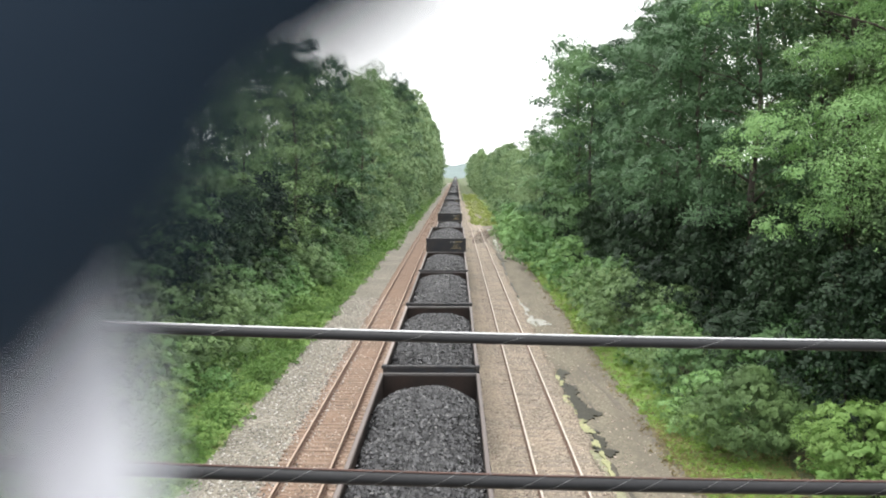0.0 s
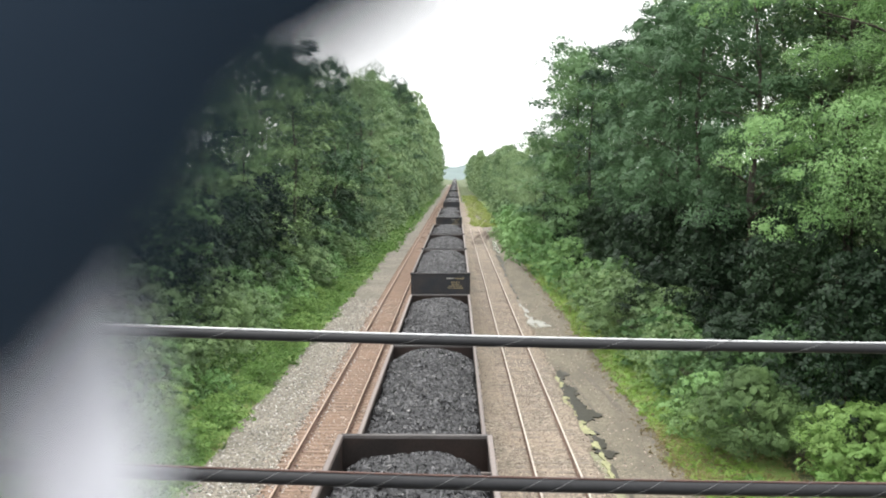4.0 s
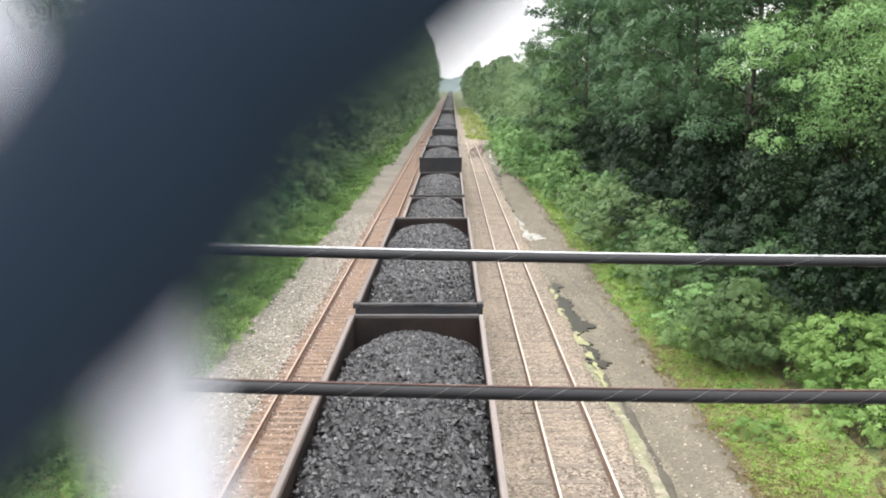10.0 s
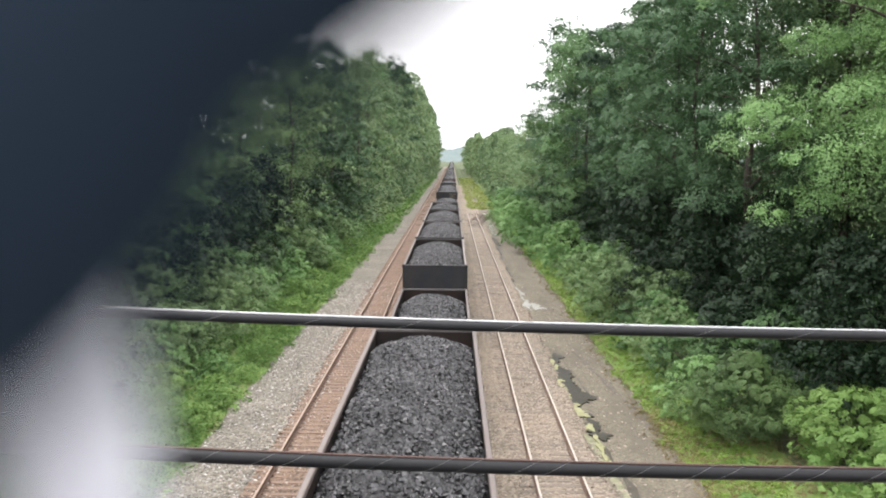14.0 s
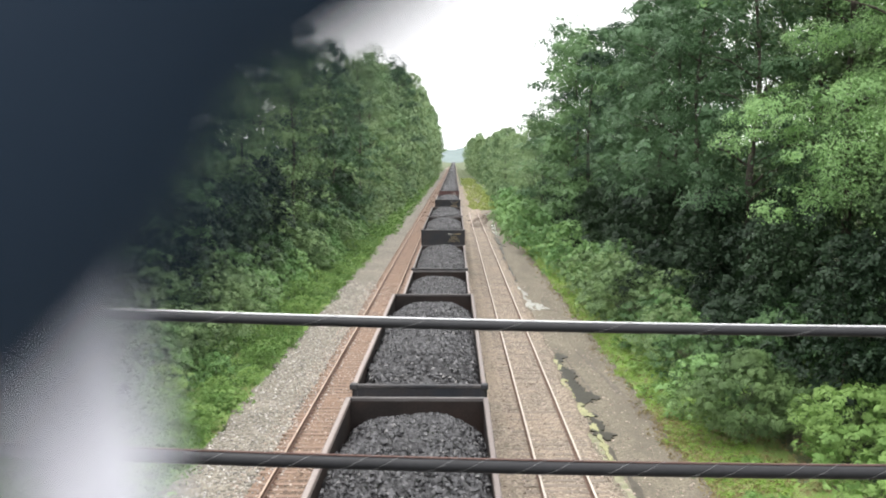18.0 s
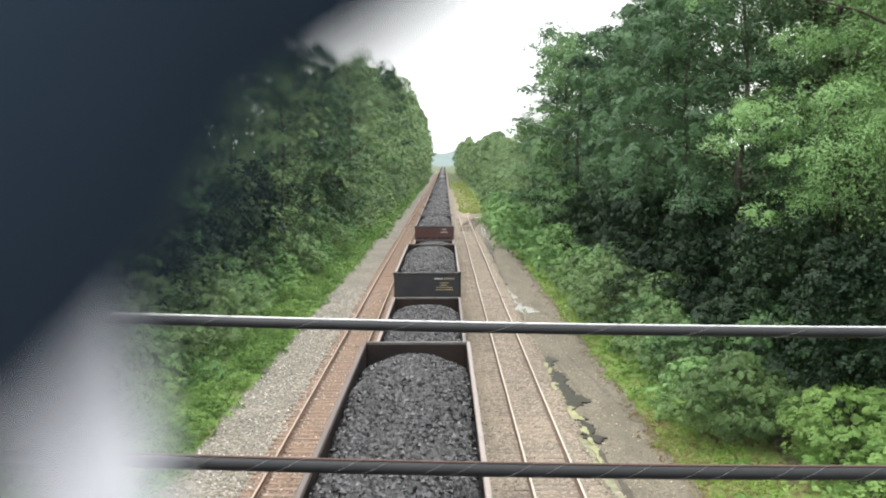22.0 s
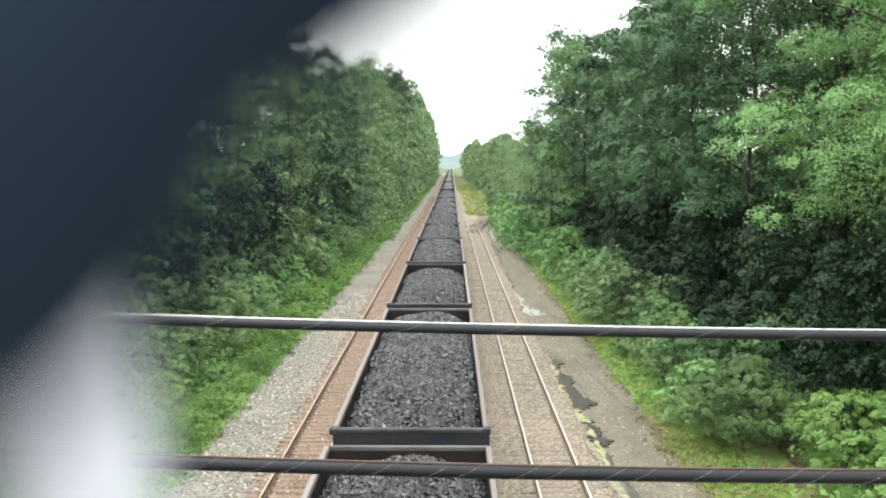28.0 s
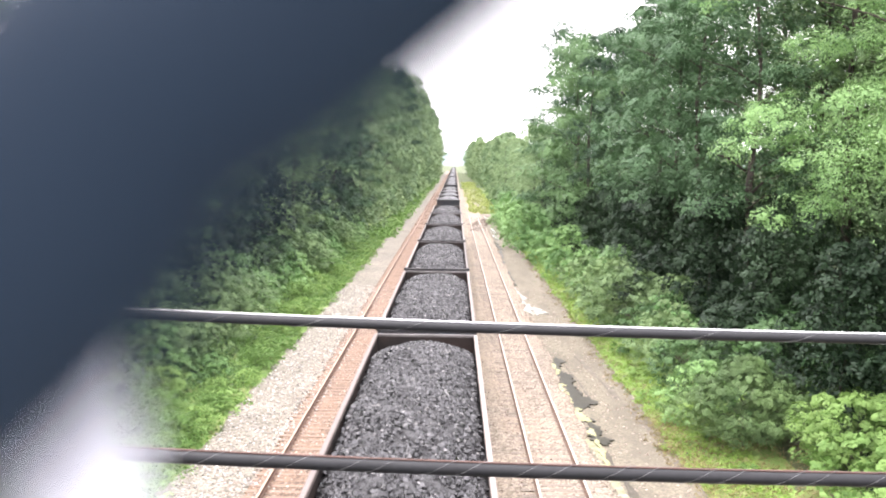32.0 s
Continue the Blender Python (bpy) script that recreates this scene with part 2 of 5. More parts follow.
COAL_LUMP = lump_material("coal_lumps", (0.004, 0.004, 0.0045), (0.058, 0.057, 0.06), 0.27)
PALE_STONE = lump_material("pale_ballast_stones", (0.09, 0.083, 0.075), (0.60, 0.575, 0.53), 0.9)
BROWN_STONE = lump_material("brown_ballast_stones", (0.19, 0.15, 0.12), (0.50, 0.42, 0.35), 0.9)


def weathered(m, worn, amount):
    """Lets every object that wears the material lean towards a second shade by a part of its own."""
    n, l = m.node_tree.nodes, m.node_tree.links
    b = n["Principled BSDF"]
    before = b.inputs["Base Color"].links[0].from_socket
    each, mix, by = n.new("ShaderNodeObjectInfo"), n.new("ShaderNodeMix"), n.new("ShaderNodeMath")
    mix.data_type = "RGBA"
    mix.inputs["B"].default_value = (*worn, 1)
    by.operation, by.inputs[1].default_value = "MULTIPLY", amount
    l.new(each.outputs["Random"], by.inputs[0])
    l.new(by.outputs[0], mix.inputs["Factor"])
    l.new(before, mix.inputs["A"])
    l.new(mix.outputs["Result"], b.inputs["Base Color"])


BLACK_STEEL = material("black_painted_steel", (0.016, 0.019, 0.024), 0.5, vary=0.35, scale=0.8, fine=18, bump=0.15, dist=0.004, tint=(0.045, 0.032, 0.026), tint_scale=1.1, tint_amount=0.4)
INNER_STEEL = material("coal_scoured_rusty_steel", (0.017, 0.014, 0.013), 0.75, vary=0.4, scale=1.0, fine=18, bump=0.3, dist=0.005, tint=(0.036, 0.023, 0.018), tint_scale=0.7, spec=0.15)
CHORD = material("dusty_worn_top_chord", (0.24, 0.205, 0.185), 0.6, vary=0.25, scale=0.9, fine=14, bump=0.2, dist=0.004, tint=(0.19, 0.15, 0.13), tint_scale=0.9)
weathered(CHORD, (0.07, 0.055, 0.05), 0.9)
GREY_RIM = material("worn_grey_rim", (0.12, 0.11, 0.105), 0.65, vary=0.35, scale=1.2, fine=20, bump=0.2, dist=0.003, tint=(0.05, 0.045, 0.042), tint_scale=1.0)
weathered(GREY_RIM, (0.04, 0.036, 0.035), 0.8)
LIP = material("scuffed_black_lip", (0.02, 0.021, 0.024), 0.62, vary=0.4, scale=1.5, fine=22, bump=0.2, dist=0.003, tint=(0.07, 0.06, 0.055), tint_scale=1.5)
RED_STEEL = material("oxide_red_painted_steel", (0.10, 0.042, 0.036), 0.65, vary=0.3, scale=0.9, fine=18, bump=0.2, dist=0.004, tint=(0.05, 0.03, 0.03), tint_scale=0.9, tint_amount=0.7)
# dark colour for the lower band of the red car's end
DARK_BAND = material("dark_band_steel", (0.022, 0.014, 0.013), 0.8, vary=0.4, scale=1.2, fine=20, bump=0.2, dist=0.004, tint=(0.05, 0.025, 0.022), tint_scale=1.4, tint_amount=0.6)
STENCIL = material("yellow_stencil_paint", (0.37, 0.29, 0.16), 0.6, vary=0.3, scale=6, fine=50, bump=0.05)
WHITE_STENCIL = material("white_stencil_paint", (0.46, 0.44, 0.40), 0.6, vary=0.3, scale=6, fine=50, bump=0.05)
CAST = material("cast_steel", (0.06, 0.05, 0.045), 0.7, 0.3, vary=0.3, bump=0.2)
BARK = material("grey_brown_bark", (0.06, 0.05, 0.04), 0.95, vary=0.45, scale=2, fine=16, bump=0.9, dist=0.03)
SHEATH = material("black_cable_sheath", (0.012, 0.0125, 0.014), 0.48, vary=0.25, scale=6, fine=60, bump=0.1, dist=0.001, spec=0.25)
STRAND_RUST = material("brown_rusty_strand", (0.10, 0.06, 0.05), 0.7, 0.3, vary=0.3, scale=8, fine=120, bump=0.2, dist=0.001)
LASHING = material("dull_lashing_wire", (0.17, 0.17, 0.173), 0.5, 0.3, vary=0.2, scale=8, fine=120, bump=0.1, dist=0.001)
STRAND = material("galvanised_strand", (0.46, 0.465, 0.47), 0.45, 0.5, vary=0.2, scale=8, fine=120, bump=0.2, dist=0.001)
# fence wire colours: the dark blue holds shade, the zinc holds sky light
SHADED_WIRE = material("shaded_blue_wire", (0.0052, 0.012, 0.0225), 0.6, vary=0.2, scale=60, fine=600, bump=0.05, dist=0.0002, spec=0.12)
ZINC = material("sky_lit_zinc", (0.55, 0.56, 0.62), 0.6, 0.0, vary=0.1, scale=60, fine=600, bump=0.05, dist=0.0002)
CONCRETE = material("bridge_concrete", (0.36, 0.35, 0.33), 0.9, vary=0.2, scale=0.8, fine=20, bump=0.3)

LEAF_DARK = foliage("dark_forest_leaves", (0.0185, 0.047, 0.023), (0.088, 0.168, 0.074), through=0.12)
LEAF_MID = foliage("mid_green_leaves", (0.031, 0.076, 0.028), (0.151, 0.262, 0.102), through=0.14)
# paler copy of LEAF_MID: light on the tree tops is put into its colour
LEAF_LIT = foliage("lit_olive_leaves", (0.05, 0.098, 0.037), (0.25, 0.37, 0.155), through=0.14)
# the shade below the crowns is put into this leaf colour
LEAF_SHADED = foliage("shade_coloured_leaves", (0.010, 0.024, 0.012), (0.030, 0.060, 0.025), through=0.12)
LEAF_LIGHT = foliage("light_maple_leaves", (0.116, 0.23, 0.08), (0.258, 0.42, 0.16), 0.5, through=0.22)
LEAF_SHRUB = foliage("blue_green_shrub_leaves", (0.026, 0.06, 0.021), (0.13, 0.205, 0.072), 0.5, through=0.14)
LEAF_GREY = foliage("grey_green_leaves", (0.06, 0.11, 0.045), (0.24, 0.35, 0.15), 0.5, through=0.2)
LEAF_WEED = foliage("fresh_weed_leaves", (0.112, 0.212, 0.055), (0.262, 0.40, 0.125), 0.7, through=0.3)
LEAF_GRASS = foliage("bright_verge_grass", (0.17, 0.29, 0.055), (0.36, 0.50, 0.125), 0.7, through=0.3)
LEAF_STRAW = foliage("straw_brown_grass", (0.16, 0.12, 0.06), (0.34, 0.29, 0.14), 0.7)
LEAF_YELLOW = foliage("yellow_green_weeds", (0.16, 0.22, 0.06), (0.33, 0.38, 0.11), 0.7)
# distance haze is mixed into this pale leaf colour
LEAF_HAZED = foliage("haze_paled_leaves", (0.13, 0.205, 0.10), (0.27, 0.365, 0.18), 0.1)

# ---------------------------------------------------------------- mesh helpers


def box(bm, x0, y0, z0, x1, y1, z1, bevel=0.0):
    """A box between two corners, with its edges rounded off if asked."""
    got = bmesh.ops.create_cube(bm, size=1.0)["verts"]
    for v in got:
        v.co = Vector(((x0 + x1) / 2 + v.co.x * (x1 - x0), (y0 + y1) / 2 + v.co.y * (y1 - y0), (z0 + z1) / 2 + v.co.z * (z1 - z0)))
    if bevel:
        edges = list({e for v in got for e in v.link_edges})
        bmesh.ops.bevel(bm, geom=edges, offset=bevel, segments=1, affect="EDGES", profile=0.7)


def rod(bm, a, b, r0, r1=None, sides=8):
    """A tapered rod between two points."""
    a, b = Vector(a), Vector(b)
    r1 = r0 if r1 is None else r1
    m = (b - a).to_track_quat("Z", "Y").to_matrix()
    rings = []
    for c, r in ((a, r0), (b, r1)):
        rings.append([bm.verts.new(c + m @ Vector((math.cos(k * math.tau / sides) * r, math.sin(k * math.tau / sides) * r, 0))) for k in range(sides)])
    for k in range(sides):
        bm.faces.new((rings[0][k], rings[0][(k + 1) % sides], rings[1][(k + 1) % sides], rings[1][k]))
    bm.faces.new(rings[0][::-1])
    bm.faces.new(rings[1])


def tube(bm, pts, radii, sides=8):
    """A smooth tube along points."""
    rings = []
    for i, p in enumerate(pts):
        d = (pts[min(i + 1, len(pts) - 1)] - pts[max(i - 1, 0)]).normalized()
        m = d.to_track_quat("Z", "Y").to_matrix()
        rings.append([bm.verts.new(p + m @ Vector((math.cos(k * math.tau / sides) * radii[i], math.sin(k * math.tau / sides) * radii[i], 0))) for k in range(sides)])
    for i in range(len(rings) - 1):
        for k in range(sides):
            bm.faces.new((rings[i][k], rings[i][(k + 1) % sides], rings[i + 1][(k + 1) % sides], rings[i + 1][k]))
    bm.faces.new(rings[0][::-1])
    bm.faces.new(rings[-1])


def mesh_of(name, bm, mat, smooth=False):
    me = bpy.data.meshes.new(name)
    bm.normal_update()
    bm.to_mesh(me)
    bm.free()
    me.materials.append(mat)
    if smooth:
        me.polygons.foreach_set("use_smooth", [True] * len(me.polygons))
    return me


def part(name, bm, mat, parent=None, label="", smooth=False):
    """Links a bmesh, or a mesh that is ready, as one object under a thing or a part."""
    me = bm if isinstance(bm, bpy.types.Mesh) else mesh_of(name, bm, mat, smooth)
    ob = new(name, me)
    if parent:
        ob.parent = parent
    return tagged(ob, label)


def grid_mesh(name, xs, ys, height, mat):
    """A sheet over the grid of xs and ys whose height is a function of both."""
    X, Y = np.meshgrid(np.array(xs, float), np.array(ys, float))
    co = np.stack([X, Y, height(X, Y)], -1).reshape(-1, 3)
    w = len(xs)
    i = np.arange(len(ys) - 1)[:, None] * w + np.arange(w - 1)[None, :]
    quads = np.stack([i, i + 1, i + w + 1, i + w], -1).reshape(-1, 4)
    return poly_mesh(name, co, quads, mat, True)


def poly_mesh(name, co, faces, mat, smooth=False):
    """A mesh from arrays of corners and of equal-sided faces."""
    me = bpy.data.meshes.new(name)
    n, k = faces.shape
    me.vertices.add(len(co))
    me.vertices.foreach_set("co", np.asarray(co, np.float32).ravel())
    me.loops.add(n * k)
    me.loops.foreach_set("vertex_index", faces.astype(np.int32).ravel())
    me.polygons.add(n)
    me.polygons.foreach_set("loop_start", np.arange(0, n * k, k, dtype=np.int32))
    me.polygons.foreach_set("use_smooth", np.full(n, smooth))
    me.update(calc_edges=True)
    me.validate()
    me.materials.append(mat)
    return me


def wave(x, y, s):
    """Cheap smooth unevenness between about -1 and 1."""
    return (np.sin(x * s * 1.3 + y * s * 0.7 + 1.1) + np.sin(y * s * 1.7 - x * s * 0.5 + 2.3) + np.sin((x + y) * s * 2.9 + 0.4) * 0.6
            + np.sin((x * 1.7 - y) * s * 4.3) * 0.4) / 3


# ---------------------------------------------------------------- ground and tracks
TRACKS = {"left": -5.02, "mid": -0.88, "right": 3.46}


def terrain(X, Y):
    """Height of the natural ground: the bed, a ditch beside it and low banks under the woods."""
    left, right = np.clip((-X - 9.5) / 14, 0, 1), np.clip((X - 8.5) / 14, 0, 1)
    z = np.full_like(X, -0.42)
    z = z - 0.2 * np.exp(-((X - 5.6) / 0.7) ** 2)
    z = z + 2.0 * left ** 1.2 + 2.6 * right ** 1.1
    rough = np.clip(np.maximum((-X - 8.8), (X - 8.3)) / 2, 0, 1)
    return z + wave(X, Y, 0.8) * 0.14 * rough + wave(X, Y, 4.0) * 0.02


xs = np.concatenate([[-2500, -600, -150, -60, -35], np.arange(-25, -8, 0.8), np.arange(-8, 8, 0.5), np.arange(8, 26, 0.8), [35, 60, 150, 600, 2500]])
ys = np.concatenate([[-300, -60, -20], np.arange(-5, 120, 0.8), np.arange(120, 300, 4), [320, 360, 420, 500, 620, 800, 1100, 1600, 2600, 4200]])
ground = tagged(new("ground", grid_mesh("ground", xs, ys, terrain, SOIL)), "weedy soil under the trees beside the tracks", kind="structure")


VERGE = material("short_green_turf", (0.125, 0.205, 0.045), 0.95, vary=0.45, scale=1.2, fine=26, bump=0.7, dist=0.04, tint=(0.17, 0.16, 0.07), tint_scale=0.8, tint_amount=0.6)
for name, x0, x1, label in (("verge_left", -13.5, -8.9, "green turf beside the gravel shoulder"), ("verge_right", 8.1, 11.4, "bright green turf beside the dirt strip")):
    n = int((x1 - x0) / 0.35)
    vx, vy = np.linspace(x0, x1, n), np.concatenate([np.arange(4, 130, 0.7), np.arange(130, 340, 5)])
    tagged(new(name, grid_mesh(name, vx, vy, lambda X, Y: terrain(X, Y) + 0.035 + 0.03 * wave(X, Y, 2.3), VERGE)), label, kind="structure")


def strip(name, x0, x1, z, mat, label, dz=0.03, y0=-8, y1=900, wobble=0.0, step=0.35):
    """A long bed of stone whose two edges run down into the ground."""
    n = max(4, int((x1 - x0) / step))
    us = np.concatenate([[0, 0.02], np.linspace(0.06, 0.94, n), [0.98, 1]])
    yy = np.concatenate([np.arange(y0, 130, 0.7), np.arange(130, 320, 4), np.arange(320, y1 + 1, 20)])
    U, Y = np.meshgrid(us, yy)
    X = x0 + U * (x1 - x0) + wobble * wave(Y * 0 + np.where(U < 0.5, 0, 30), Y, 0.9) * np.where((U < 0.1) | (U > 0.9), 1, 0)
    Z = z + wave(X, Y, 3.1) * dz - 0.5 * np.clip((np.abs(U - 0.5) - 0.44) / 0.06, 0, 1)
    w = len(us)
    i = np.arange(len(yy) - 1)[:, None] * w + np.arange(w - 1)[None, :]
    quads = np.stack([i, i + 1, i + w + 1, i + w], -1).reshape(-1, 4)
    me = poly_mesh(name, np.stack([X, Y, Z], -1).reshape(-1, 3), quads, mat, True)
    return tagged(new(name, me), label, kind="structure")


strip("gravel_shoulder", -9.1, -5.5, -0.285, GRAVEL, "pale grey crushed-stone shoulder beside the rusty track", wobble=0.35)
strip("ballast_left", -6.45, -2.8, -0.226, RUST_BALLAST, "rust-stained brown ballast under the outer track", wobble=0.12)
strip("ballast_middle", -3.5, 2.4, -0.235, BROWN_BALLAST, "dusty brown ballast under the loaded track", wobble=0.1)
strip("ballast_right", 1.3, 5.3, -0.25, BROWN_BALLAST, "dusty brown ballast almost burying the siding's ties", wobble=0.25, y1=180)
strip("dirt_path", 4.7, 8.4, -0.40, DIRT, "damp gravelly dirt strip beside the siding", wobble=0.4, y1=300)


def rail_mesh(name, length, mat):
    """Rail section: foot, web and head, run along Y."""
    prof = [(-0.07, -0.18), (0.07, -0.18), (0.07, -0.165), (0.012, -0.145), (0.012, -0.045), (0.036, -0.035), (0.036, -0.006), (0.028, 0), (-0.028, 0),
            (-0.036, -0.006), (-0.036, -0.035), (-0.012, -0.045), (-0.012, -0.145), (-0.07, -0.165)]
    bm = bmesh.new()
    a = [bm.verts.new((x, 0, z)) for x, z in prof]
    b = [bm.verts.new((x, length, z)) for x, z in prof]
    for k in range(len(prof)):
        f = bm.faces.new((a[k], a[k - 1], b[k - 1], b[k]))
        f.material_index = 0 if prof[k][1] > -0.04 and prof[k - 1][1] > -0.04 else 1
    bm.faces.new(a)
    bm.faces.new(b[::-1])
    me = mesh_of(name, bm, mat)
    me.materials.append(RAIL_RUST)
    return me




def pieces(co, size, r, squash=0.75):
    """Corners and faces of irregular eight-sided pieces round given places."""
    n = len(co)
    base = np.array([(1, 0, 0), (-1, 0, 0), (0, 1, 0), (0, -1, 0), (0, 0, 1), (0, 0, -1)], float)
    faces = np.array([(0, 2, 4), (2, 1, 4), (1, 3, 4), (3, 0, 4), (2, 0, 5), (1, 2, 5), (3, 1, 5), (0, 3, 5)])
    pts = base[None] * (size[:, None, None] * r.uniform(0.6, 1.3, (n, 6, 1))) + r.uniform(-0.3, 0.3, (n, 6, 3)) * size[:, None, None]
    a = r.rand(n) * 6.28
    ca, sa = np.cos(a)[:, None], np.sin(a)[:, None]
    out = np.stack([pts[..., 0] * ca - pts[..., 1] * sa, pts[..., 0] * sa + pts[..., 1] * ca, pts[..., 2] * squash], -1) + co[:, None, :]
    return out.reshape(-1, 3), (faces[None] + np.arange(n)[:, None, None] * 6).reshape(-1, 3)


def scatter(name, label, mat, x0, x1, z, n, seed):
    """Loose stones lying on a bed, thicker near the bridge."""
    r = np.random.RandomState(seed)
    co = np.stack([r.uniform(x0, x1, n), 11 + 60 * r.rand(n) ** 1.7, np.full(n, z) + r.uniform(-0.02, 0.02, n)], -1)
    v, f = pieces(co, 0.024 + 0.036 * r.rand(n), r)
    tagged(new(name, poly_mesh(name, v, f, mat)), label, "stones", kind="stuff")


scatter("loose_stones", "pale grey ballast stones lying loose on the shoulder", PALE_STONE, -8.9, -5.95, -0.275, 6000, 61)
scatter("loose_stones", "rust-brown ballast stones between the ties", BROWN_STONE, -6.3, -3.2, -0.216, 4200, 62)
scatter("loose_stones", "pale stones strewn along the rusty ballast's edge", PALE_STONE, -6.5, -5.5, -0.212, 1500, 63)
scatter("loose_stones", "rust-brown stones spilled onto the pale shoulder", BROWN_STONE, -7.0, -6.2, -0.27, 1300, 66)
scatter("loose_stones", "dusty brown ballast stones beside the siding", BROWN_STONE, 1.0, 5.2, -0.235, 5200, 64)
scatter("loose_stones", "stones strewn over the damp dirt strip", BROWN_STONE, 4.8, 8.4, -0.39, 1800, 65)

rail_me, siding_me, dull_me = rail_mesh("rail", 908, RAIL), rail_mesh("rail", 168, RAIL), rail_mesh("rail", 908, RAIL_TAN)


def tie_mesh(name, seed, mat):
    r = random.Random(seed)
    bm = bmesh.new()
    box(bm, -1.3, -0.115, -0.34, 1.3, 0.115, -0.2, 0.015)
    for v in bm.verts:
        v.co += Vector((r.uniform(-0.04, 0.04), r.uniform(-0.012, 0.012), r.uniform(-0.006, 0.006)))
    return mesh_of(name, bm, mat)


def plate_mesh():
    bm = bmesh.new()
    box(bm, -0.17, -0.09, -0.205, 0.17, 0.09, -0.182, 0.006)
    for x in (-0.1, 0.1):
        for y in (-0.05, 0.05):
            box(bm, x - 0.012, y - 0.012, -0.19, x + 0.012, y + 0.012, -0.155)
    return mesh_of("tie_plate", bm, RAIL_RUST)


plate_me = plate_mesh()
for key, tx in TRACKS.items():
    track = tagged(new("track_" + key), {"left": "rusty rails on rust-brown ties beside the gravel shoulder", "mid": "rails carrying the loaded coal train",
                                         "right": "worn rails of the siding half buried in ballast"}[key], kind="structure")
    for sx in (-0.7525, 0.7525):
        ob = part("rail", {"right": siding_me, "left": dull_me, "mid": rail_me}[key], None, track)
        ob.location = (tx + sx, -8, 0)
    r = random.Random(key)
    ties = [tie_mesh("tie", s, TIE if key == "left" else TIE_GREY) for s in range(4)]
    sink = {"left": -0.014, "mid": -0.04, "right": -0.048}[key]
    count = {"left": 220, "mid": 40, "right": 220}[key]
    for k in range(count):
        y = 6 + k * 0.497
        ob = part("tie", ties[k % 4], None, track)
        ob.location = (tx + r.uniform(-0.05, 0.05), y + r.uniform(-0.03, 0.03), sink + r.uniform(-0.012, 0.008))
        ob.rotation_euler = (0, 0, r.uniform(-0.02, 0.02))
        if k < 110 and key == "left":
            for sx in (-0.7525, 0.7525):
                p = part("tie_plate", plate_me, None, track)
                p.location = (tx + sx, y, 0.0)
    far = bmesh.new()
    for k in range(count, {"left": 560, "mid": 60, "right": 310}[key]):
        y = 6 + k * 0.497
        box(far, tx - 1.3, y - 0.115, -0.34, tx + 1.3, y + 0.115, -0.203 + sink)
    tagged(part("far_ties", far, TIE if key == "left" else TIE_GREY, track), kind="stuff")


stub = tagged(new("turnout"), "rusty curved rails leaving the siding where it ends", kind="structure")
for off in (-0.75, 0.75):
    bm = bmesh.new()
    pts = [Vector((3.36 + off + 4.2 * (k / 10) ** 2, 128 + k * 3.4, -0.03)) for k in range(11)]
    tube(bm, pts, [0.05] * 11, 6)
    part("rail", bm, RAIL_RUST, stub)
bm = bmesh.new()
for k in range(26):
    y = 128 + k * 1.1
    box(bm, 2.4 + 4.2 * ((y - 128) / 34) ** 2, y - 0.14, -0.4, 4.8 + 4.2 * ((y - 128) / 34) ** 2, y + 0.14, -0.215)
tagged(part("ties", bm, TIE_GREY, stub), kind="stuff")

# ---------------------------------------------------------------- the train
LENGTH = {"tall": 16.47, "low": 15.49}
TOP = {"tall": 4.34, "low": 3.25}
COUPLE = 1.05
# kinds of the cars in running order, from the one that is already passing under the bridge
ORDER = "NNNNTNNTTTNTTNNTTNTTTTNNTTNTNRTTTTTTTTTTTTNTTTTNTTTTTTNTTTTTNTTTTTTTNTTTTTTNTTTTTTT"
# single cars' metres ahead (-) of or behind (+) the even spacing, fitted to the camera's view
RIM_FIT = {1: 0.7, 4: -0.4, 7: -0.8, 8: -0.5, 9: -0.2, 11: 0.1, 12: 0.15, 13: 0.3, 14: 0.5, 15: 1.1, 16: -0.4, 17: 0.1, 18: 0.6, 20: -0.4, 21: 0.4,
         22: -0.4, 23: -0.15, 24: -0.45, 25: -0.75, 26: -0.3, 27: 0.15, 28: 0.25, 30: -0.2, 31: 0.3, 32: 0.8, 33: 1.0, 34: -0.2, 35: -0.3, 36: -0.3, 37: 0.1}
START = 29.355


def rolled(t):
    """Metres that the train has rolled after t seconds."""
    return 18.0633 * t + 0.0248 * t * t - 0.0007 * t ** 3


